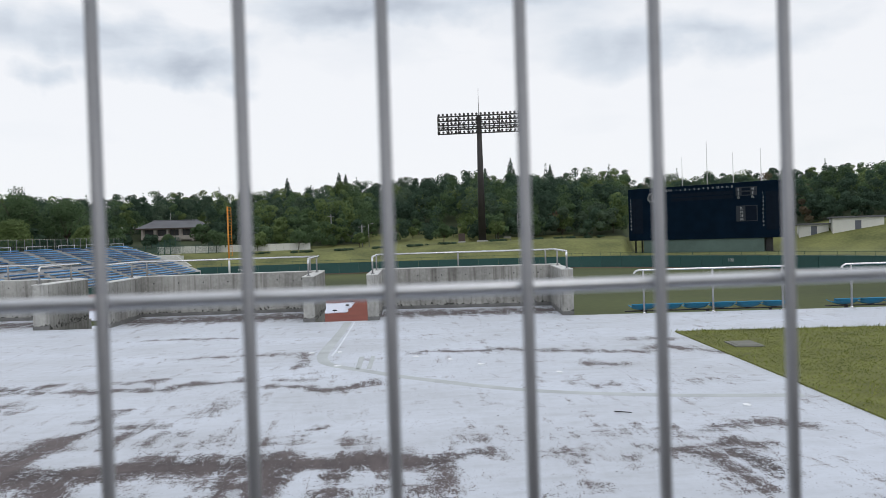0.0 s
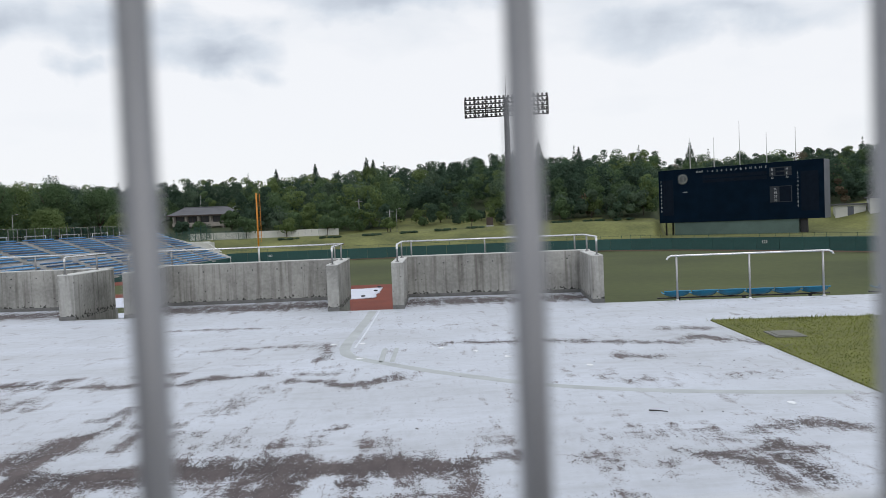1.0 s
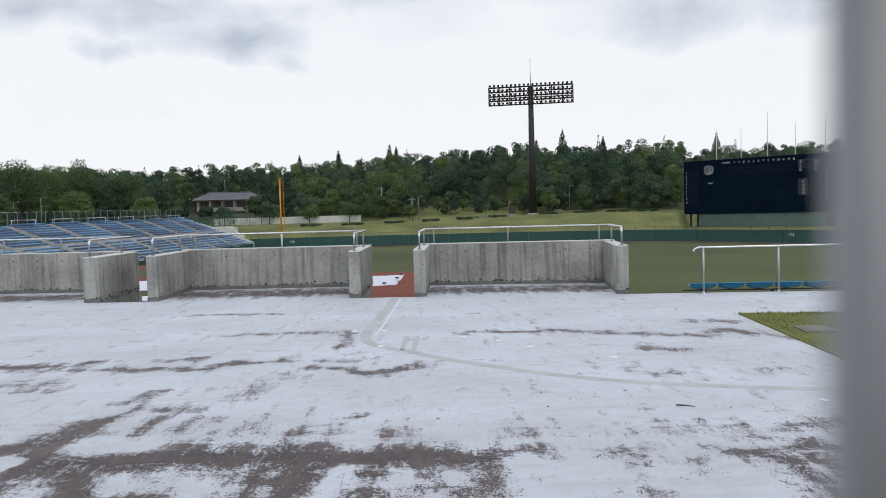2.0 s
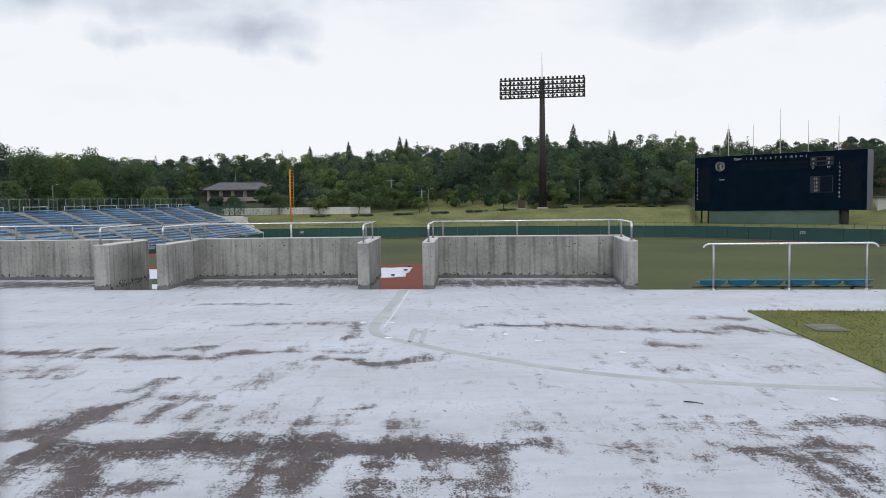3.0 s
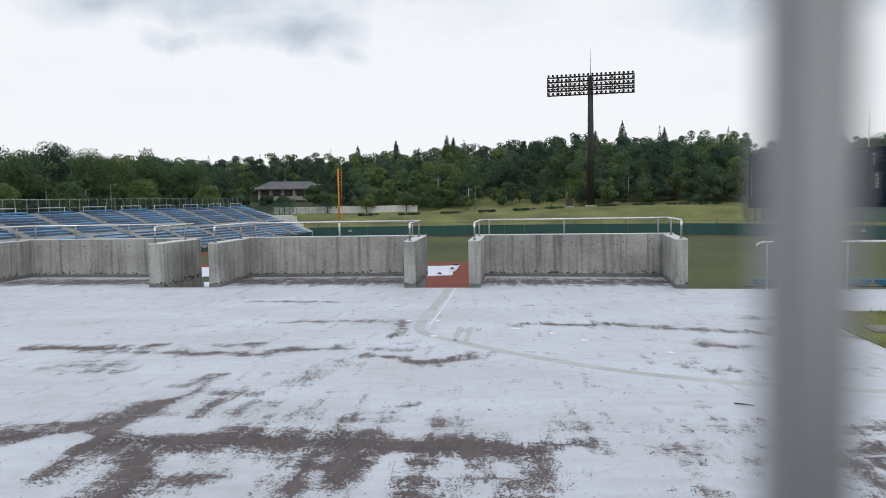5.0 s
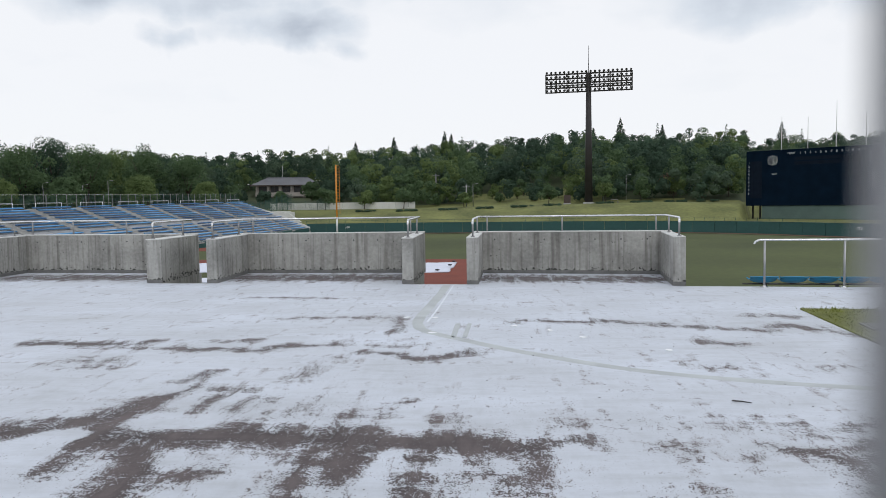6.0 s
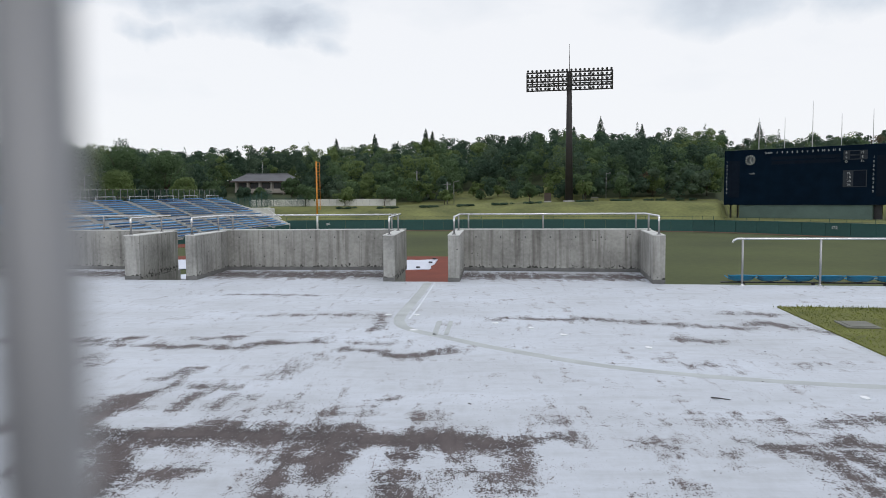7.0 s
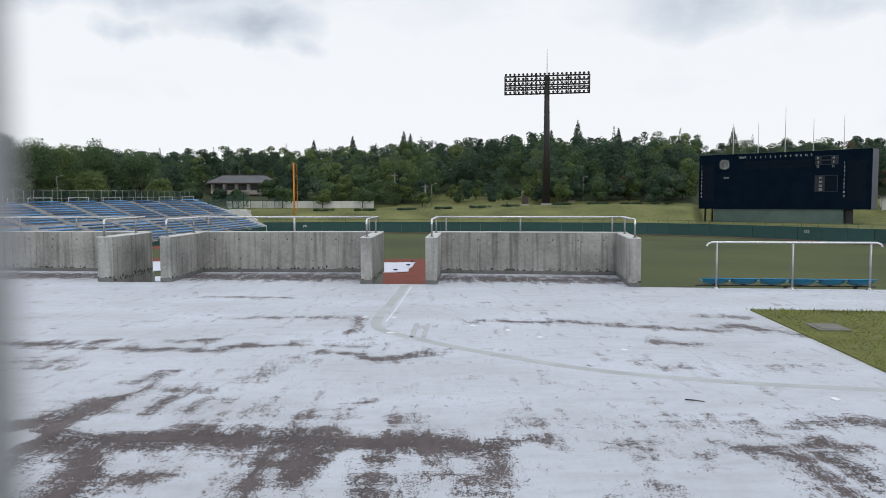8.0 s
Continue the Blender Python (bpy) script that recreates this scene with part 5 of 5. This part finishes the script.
def mesh_fence(a, b, z_at, height, bays, name, label):
    """A wire fence: posts, rails and a grid of thin wires in every bay."""
    f = thing(name, label=label, category="fence")
    a, b = Vector(a), Vector(b)
    u = (b - a).normalized()
    turn = math.atan2(u.y, u.x)
    step = (b - a).length / bays
    bm = bmesh.new()
    for k in range(int(step / 0.22)):
        box(bm, 0.22 * k, 0.22 * k + 0.035, -0.01, 0.01, 0, height)
    for k in range(int(height / 0.22)):
        box(bm, 0, step, -0.01, 0.01, 0.22 * k, 0.22 * k + 0.03)
    me = bpy.data.meshes.new("wire_bay")
    bm.to_mesh(me)
    bm.free()
    me.materials.append(M_MESH)
    po = bpy.data.meshes.new("post")
    bm = bbox(-0.06, 0.06, -0.06, 0.06, -0.3, height + 0.1)
    bm.to_mesh(po)
    bm.free()
    po.materials.append(M_MESH)
    for i in range(bays):
        p = a + u * step * i
        m = Matrix.Translation((p.x, p.y, z_at(p.x, p.y))) @ Matrix.Rotation(turn, 4, "Z")
        shared("wire_bay", me, f, m)
        shared("post", po, f, m)


mesh_fence((-49.5, 152.2), (-45.5, 174), lambda x, y: ground_z(x, y) + 0.6, 3.6, 8, "green_fence", "tall dark green wire fence at the stand's end")
mesh_fence((-62, 172), (-37, 176), lambda x, y: ground_z(x, y), 2.2, 9, "bank_fence", "low green wire fence on the grass bank")


# ---- trees ----
def leaf_quads(centres, radii, per, size, rng, squash=0.8):
    """Leaf clumps on the shells of many small balls: four corners each."""
    n = len(centres) * per
    c = np.repeat(np.asarray(centres, float), per, 0)
    r = np.repeat(np.asarray(radii, float), per)
    d = rng.standard_normal((n, 3))
    d[:, 2] = d[:, 2] * 0.9 + 0.25
    d /= np.linalg.norm(d, axis=1, keepdims=True)
    p = c + d * (r * rng.uniform(0.84, 1.06, n))[:, None] * np.array([1, 1, squash])
    nrm = d + 0.38 * rng.standard_normal((n, 3))
    nrm /= np.linalg.norm(nrm, axis=1, keepdims=True)
    t = np.cross(nrm, rng.standard_normal((n, 3)))
    t /= np.linalg.norm(t, axis=1, keepdims=True)
    b = np.cross(nrm, t)
    s = (size * rng.uniform(0.55, 1.25, n))[:, None]
    k = rng.uniform(0.5, 0.9, n)[:, None]
    v = np.stack([p - t * s, p - b * s * k, p + t * s, p + b * s * k], 1)
    return v.reshape(-1, 3)


def leaf_mesh(name, verts, mats, index=None):
    n = len(verts) // 4
    me = bpy.data.meshes.new(name)
    me.vertices.add(4 * n)
    me.vertices.foreach_set("co", verts.astype(np.float32).ravel())
    me.loops.add(4 * n)
    me.loops.foreach_set("vertex_index", np.arange(4 * n, dtype=np.int32))
    me.polygons.add(n)
    me.polygons.foreach_set("loop_start", np.arange(0, 4 * n, 4, dtype=np.int32))
    for m in mats:
        me.materials.append(m)
    if index is not None:
        me.polygons.foreach_set("material_index", index.astype(np.int32))
    me.update(calc_edges=True)
    me.validate()
    return me


def blob_crown(rng, x, y, z, r, h, lumps):
    """Lump centres and sizes of one rounded crown that stands at z, h high and r wide."""
    cs, rs = [], []
    for i in range(lumps):
        a = rng.uniform(0, 2 * np.pi)
        v = rng.uniform(0, 1)
        rr = r * 0.72 * np.sqrt(rng.uniform(0, 1)) * (1 - 0.5 * max(0, v - 0.4) / 0.6)
        cs.append((x + rr * np.cos(a), y + rr * np.sin(a), z + h * (0.15 + 0.72 * v)))
        rs.append(r * rng.uniform(0.26, 0.46))
    return cs, rs


def cone_quads(x, y, z, r, h, n, size, rng):
    """Drooping sprays on the tiers of a conifer."""
    v = 1 - rng.uniform(0, 1, n) ** 0.62
    a = rng.uniform(0, 2 * np.pi, n)
    tier = 0.72 + 0.28 * np.abs(np.sin(v * 24 + 0.6 * np.sin(3 * a)))
    rr = r * (1 - v) * tier * rng.uniform(0.55, 1.08, n) + 0.05
    out = np.stack([np.cos(a), np.sin(a), np.full(n, -0.35)], 1)
    p = np.stack([x + rr * np.cos(a), y + rr * np.sin(a), z + h * v - 0.2 * rr], 1)
    side = np.stack([-np.sin(a), np.cos(a), rng.uniform(-0.4, 0.4, n)], 1)
    out = out + 0.3 * rng.standard_normal((n, 3))
    s = (size * rng.uniform(0.6, 1.3, n) * (1.05 - 0.35 * v))[:, None]
    return np.stack([p - out * s, p - side * s * 0.55, p + out * s, p + side * s * 0.55], 1).reshape(-1, 3)


def build_woods():
    rng = np.random.default_rng(11)
    parts, idx = [], []
    for s_band in np.arange(0, 118, 5.2):
        for az in np.arange(-37, 38.5, 1.22):
            a = az + rng.uniform(-0.5, 0.5)
            right = step01((a - 18.7) / 1.0)
            s = 30 + 48 * right + 9 + s_band + rng.uniform(-2.2, 2.2)
            r = wall_radius(a) + s
            x, y = r * math.sin(radians(a)), r * math.cos(radians(a))
            if -0.6 < a < 6.4 and s_band < 27 and rng.uniform() < 0.93:
                continue
            if 18.2 < a < 21.5 and s_band < 9:
                continue
            if -71 < x < -46 and 180 < y < 234:
                continue
            if -20 < a < -11 and s_band < 30 and rng.uniform() < 0.5:
                continue
            z = ground_z(x, y)
            edge = s_band < 8
            h = rng.uniform(5.5, 8.5) if edge else rng.uniform(7.5, 13.5)
            rad = rng.uniform(2.4, 3.6) if edge else rng.uniform(2.7, 5.0)
            if rng.uniform() < 0.03 and not edge:
                q = cone_quads(x, y, z, 3.2, h * 1.1, 600, 0.42, rng)
                m = 1
            else:
                cs, rs = blob_crown(rng, x, y, z, rad, h, 8)
                q = leaf_quads(cs, rs, 104, 0.28, rng)
                patch = noise.noise(Vector((x * 0.03, y * 0.03, 7))) + rng.uniform(-0.45, 0.45)
                m = 1 if patch > 0.10 else 3 if patch > -0.08 else 0 if patch > -0.36 else 2
                if rng.uniform() < 0.006:
                    m = 4
            parts.append(q)
            idx.append(np.full(len(q) // 4, m))
    me = leaf_mesh("woods", np.concatenate(parts), [M_LEAF, M_LEAFDARK, M_LEAFFRESH, M_LEAFGREY, M_LEAFRUST], np.concatenate(idx))
    tagged(new("woods", me), "dense green mixed woods on the hillside", "woods", kind="stuff")


build_woods()


def tree(x, y, height, r, mat, label, group="", seed=0, trunk=0.35, spire=False, fill=14, per=70, size=0.30, base=None):
    rng = np.random.default_rng(seed)
    z = ground_z(x, y) if base is None else base
    t = thing("conifer" if spire else "tree", x, y, z, 0, label, "tree", group)
    bm = bmesh.new()
    lean = rng.uniform(-0.25, 0.25, 2)
    fork = height * (0.85 if spire else trunk)
    tr = max(0.12, height * 0.022)
    rod(bm, (0, 0, -0.4), (lean[0], lean[1], fork), tr, tr * (0.3 if spire else 0.7), 9)
    if not spire:
        for i in range(6):
            a = 1.05 * i + rng.uniform(-0.3, 0.3)
            k = rng.uniform(0.35, 0.65) * r
            tip = (lean[0] + k * math.cos(a), lean[1] + k * math.sin(a), fork + (height - fork) * rng.uniform(0.35, 0.75))
            rod(bm, (lean[0], lean[1], fork - 0.15), tip, tr * 0.5, tr * 0.15, 6)
            mid = Vector(tip)
            rod(bm, mid, mid + Vector((rng.uniform(-1, 1), rng.uniform(-1, 1), 0.8)) * 0.25 * r, tr * 0.15, 0.02, 5)
    part("trunk", bm, M_BARK, t, "", True)
    if spire:
        quads = cone_quads(0, 0, height * 0.1, r, height * 0.9, 2200, size, rng)
    else:
        cs, rs = blob_crown(rng, lean[0], lean[1], fork * 0.75, r, height - fork * 0.75, fill)
        quads = leaf_quads(cs, rs, per, size, rng)
    crown = new("crown", leaf_mesh("crown", quads, [mat]))
    crown.parent = t
    return t


# tall trees behind the side stand
LEFT = [(-98, 152, 14, 6.5), (-88, 160, 14.6, 6.5), (-103, 172, 16, 7.5), (-78, 168, 13.5, 6), (-91, 178, 13.6, 6), (-70, 172, 12.5, 5.5), (-84, 182, 15.8, 4.6),
        (-110, 158, 15, 7), (-120, 168, 16, 7.5), (-74, 156, 8, 4.0), (-62, 162, 7.0, 3.4), (-86, 148, 7.5, 3.8), (-96, 142, 7.0, 3.6)]
for i, (x, y, h, r) in enumerate(LEFT):
    mat = (M_LEAF, M_LEAFDARK, M_LEAFFRESH)[(0, 0, 1, 0, 2, 0, 1, 1, 0, 2, 2, 0, 2)[i]]
    tree(x, y, h, r, mat, "tall leafy green tree behind the side stand" if h > 10 else "small bushy green tree behind the side stand", "trees behind the side stand", 40 + i, 0.3, False, 54, 110, 0.22)

for i, (x, y, h, r) in enumerate([(-74, 203, 10, 4.2), (-39.5, 204, 9, 4.0), (-67, 194, 5.2, 3.0), (-38, 191, 7.5, 3.4), (-72, 190, 7, 3.2), (-66, 198, 3.8, 2.2), (-47.0, 199, 6.0, 3.2), (-59, 197, 3.4, 2.6), (-54.5, 197, 3.4, 2.2)]):
    tree(x, y, h, r, (M_LEAF, M_LEAFDARK)[i % 2], "leafy green tree growing close to the lodge", "trees round the lodge", 60 + i, 0.25, False, 18, 110, 0.28)

for i, (x, y, h, r) in enumerate([(4, 192, 2.6, 1.7), (9, 196, 3.2, 2.0), (13, 190, 2.2, 1.5), (16, 197, 3.4, 2.1), (2.5, 200, 3.8, 2.3), (19.5, 192, 2.6, 1.6), (11, 203, 4.2, 2.5), (6.5, 206, 4.5, 2.6)]):
    tree(x, y, h, r, (M_LEAF, M_LEAFFRESH, M_LEAFDARK)[i % 3], "low green bush in the hillside clearing", "bushes in the clearing", 260 + i, 0.15, False, 10, 90, 0.24)

# young trees along the top of the grass bank
BANK = [(178.5 * math.tan(radians(a)), 178.5, h, r) for a, h, r in ((-12.2, 5.0, 3.2), (-9.2, 4.6, 2.9), (-6.2, 4.9, 3.0), (-1.5, 3.4, 2.0), (5.0, 4.4, 2.8), (9.3, 4.8, 2.7), (11.8, 3.6, 1.9), (14.2, 5.0, 3.2), (16.3, 4.8, 3.0), (18.0, 5.4, 3.4))]
for i, (x, y, h, r) in enumerate(BANK):
    tree(x, y, h, r, (M_LEAF, M_LEAFFRESH)[i % 2], "young spreading tree on the grass bank", "young trees on the bank", 80 + i, 0.34, False, 14, 90, 0.24)

# conifers that stand out over the ridge
for i, (x, y, h, r) in enumerate([(-49.3, 286, 14.5, 4.8), (-34.6, 288, 15.5, 4.8), (-14.8, 288, 16.0, 4.6), (-12.2, 289, 15.0, 4.2), (53.4, 292, 18.0, 5.6), (70.4, 296, 16.0, 5.2), (116.2, 296, 17.0, 5.4), (43, 292, 13.8, 4.4)]):
    tree(x, y, h, r, M_LEAFDARK, "dark conifer rising over the ridge", "conifers on the ridge", 120 + i, 0.3, True, 16, 70, 0.50)


# low shrub beds on the bank
def shrub(x, y, r, seed):
    rng = np.random.default_rng(seed)
    cs = [(x + rng.uniform(-1, 1) * r, y + rng.uniform(-0.5, 0.5) * r * 0.6, ground_z(x, y) + 0.10) for _ in range(12)]
    ob = new("shrub", leaf_mesh("shrub", leaf_quads(cs, [0.55] * 12, 60, 0.16, rng, 0.6), [M_LEAFDARK]))
    tagged(ob, "low dark clipped shrub on the grass bank", "shrub", "shrubs on the grass bank")


for i, (x, y) in enumerate([(172.5 * math.tan(radians(a)), 172.5) for a in (-9.0, -6.0, -2.8, 0.2, 3.0, 5.2, 9.0, 12.0, 14.4, 16.6)]):
    shrub(x, y, 2.3, 200 + i)


# ---- lamp posts, poles, small things beyond the field ----
def street_lamp(x, y, h, label="slim grey street lamp beyond the bank"):
    z = ground_z(x, y)
    t = thing("street_lamp", x, y, z, 0, label, "street lamp", "street lamps")
    part("pole", rod(bmesh.new(), (0, 0, -0.3), (0, 0, h), 0.09, 0.05, 8), M_POST, t, "", True)
    part("arm", rod(bmesh.new(), (0, 0, h - 0.05), (0.9, 0, h + 0.15), 0.04, 0.03, 6), M_POST, t)
    bm = bmesh.new()
    bmesh.ops.create_icosphere(bm, subdivisions=2, radius=0.17, matrix=Matrix.LocRotScale((0.95, 0, h + 0.12), None, (1.5, 0.8, 0.6)))
    part("lamp_head", bm, M_POST, t, "", True)


for x, y, h in ((-78, 150, 7), (-84, 151, 6), (-2.5, 180, 5.5), (34.5, 181, 6), (-92, 150, 6.5), (29, 181, 5)):
    street_lamp(x, y, h)


def utility_pole(x, y, h):
    t = thing("utility_pole", x, y, ground_z(x, y), 0, "concrete utility pole with a cross arm", "utility pole", "utility poles")
    part("pole", rod(bmesh.new(), (0, 0, -0.4), (0, 0, h), 0.16, 0.11, 8), M_POST, t, "", True)
    part("cross_arm", bbox(-0.9, 0.9, -0.06, 0.06, h - 0.6, h - 0.48), M_POST, t)


for x, y, h in ((-4.2, 183, 5.5), (-12.5, 196, 7.5), (-74, 176, 8)):
    utility_pole(x, y, h)

sign = thing("notice_board", 19.9, 177, ground_z(19.9, 177), 0, "dark brown notice board on the bank", "sign")
part("panel", bbox(-0.8, 0.8, -0.08, 0.08, 0.3, 2.2, 0.02), M_HOUSEDARK, sign)
part("plinth", bbox(-0.9, 0.9, -0.2, 0.2, -0.4, 0.3, 0.02), M_STEP, sign)

bench = thing("bench", 30.2, 172, ground_z(30.2, 172), 10, "pale bench frame on the grass bank", "bench")
part("seat", bbox(-0.9, 0.9, -0.2, 0.2, 0.42, 0.48, 0.01), M_COVER, bench)
for x in (-0.75, 0.75):
    part("leg", bbox(x - 0.05, x + 0.05, -0.2, 0.2, -0.3, 0.42), M_COVER, bench)
part("backrest", bbox(-0.9, 0.9, 0.18, 0.24, 0.7, 0.95, 0.01), M_COVER, bench)


def shed(x, y, w, h, label):
    z = ground_z(x, y)
    t = thing("shed", x, y, z, -25, label, "shed", "pale sheds behind the scoreboard")
    part("wall", bbox(-w / 2, w / 2, 0, 5, -1.5, h, 0.03), M_WSITE, t)
    part("roof", bbox(-w / 2 - 0.4, w / 2 + 0.4, -0.4, 5.4, h, h + 0.35, 0.05), M_ROOF, t)
    part("door", bbox(-0.6, 0.6, -0.05, 0.02, -0.2, 1.9), M_BOARDSIDE, t)


shed(104.5, 152.5, 10, 2.5, "pale low shed with a flat grey roof")
shed(98.0, 158.5, 6, 2.2, "pale small shed with a flat grey roof")


# unseen dark walls added behind and beside the camera to darken the fence rods
rear = bbox(-6.0, 2.4, -2.3, -2.0, 0.0, 3.1)
M_SHADEWALL = material("dark_shade_wall", (0.055, 0.055, 0.06), 0.9, 0, 0.2, 1.0, 20, 0.2)
for x in (-1.9, 2.1):
    tagged(part("shade_wall_side", bbox(x, x + 0.3, -1.99, -0.1, 0.0, 3.1), M_SHADEWALL), "unseen dark wall added beside the fence to darken its rods", "wall", kind="structure")
tagged(part("shade_wall_rear", rear, M_SHADEWALL), "unseen dark wall added behind the fence to darken its rods", "wall", kind="structure")
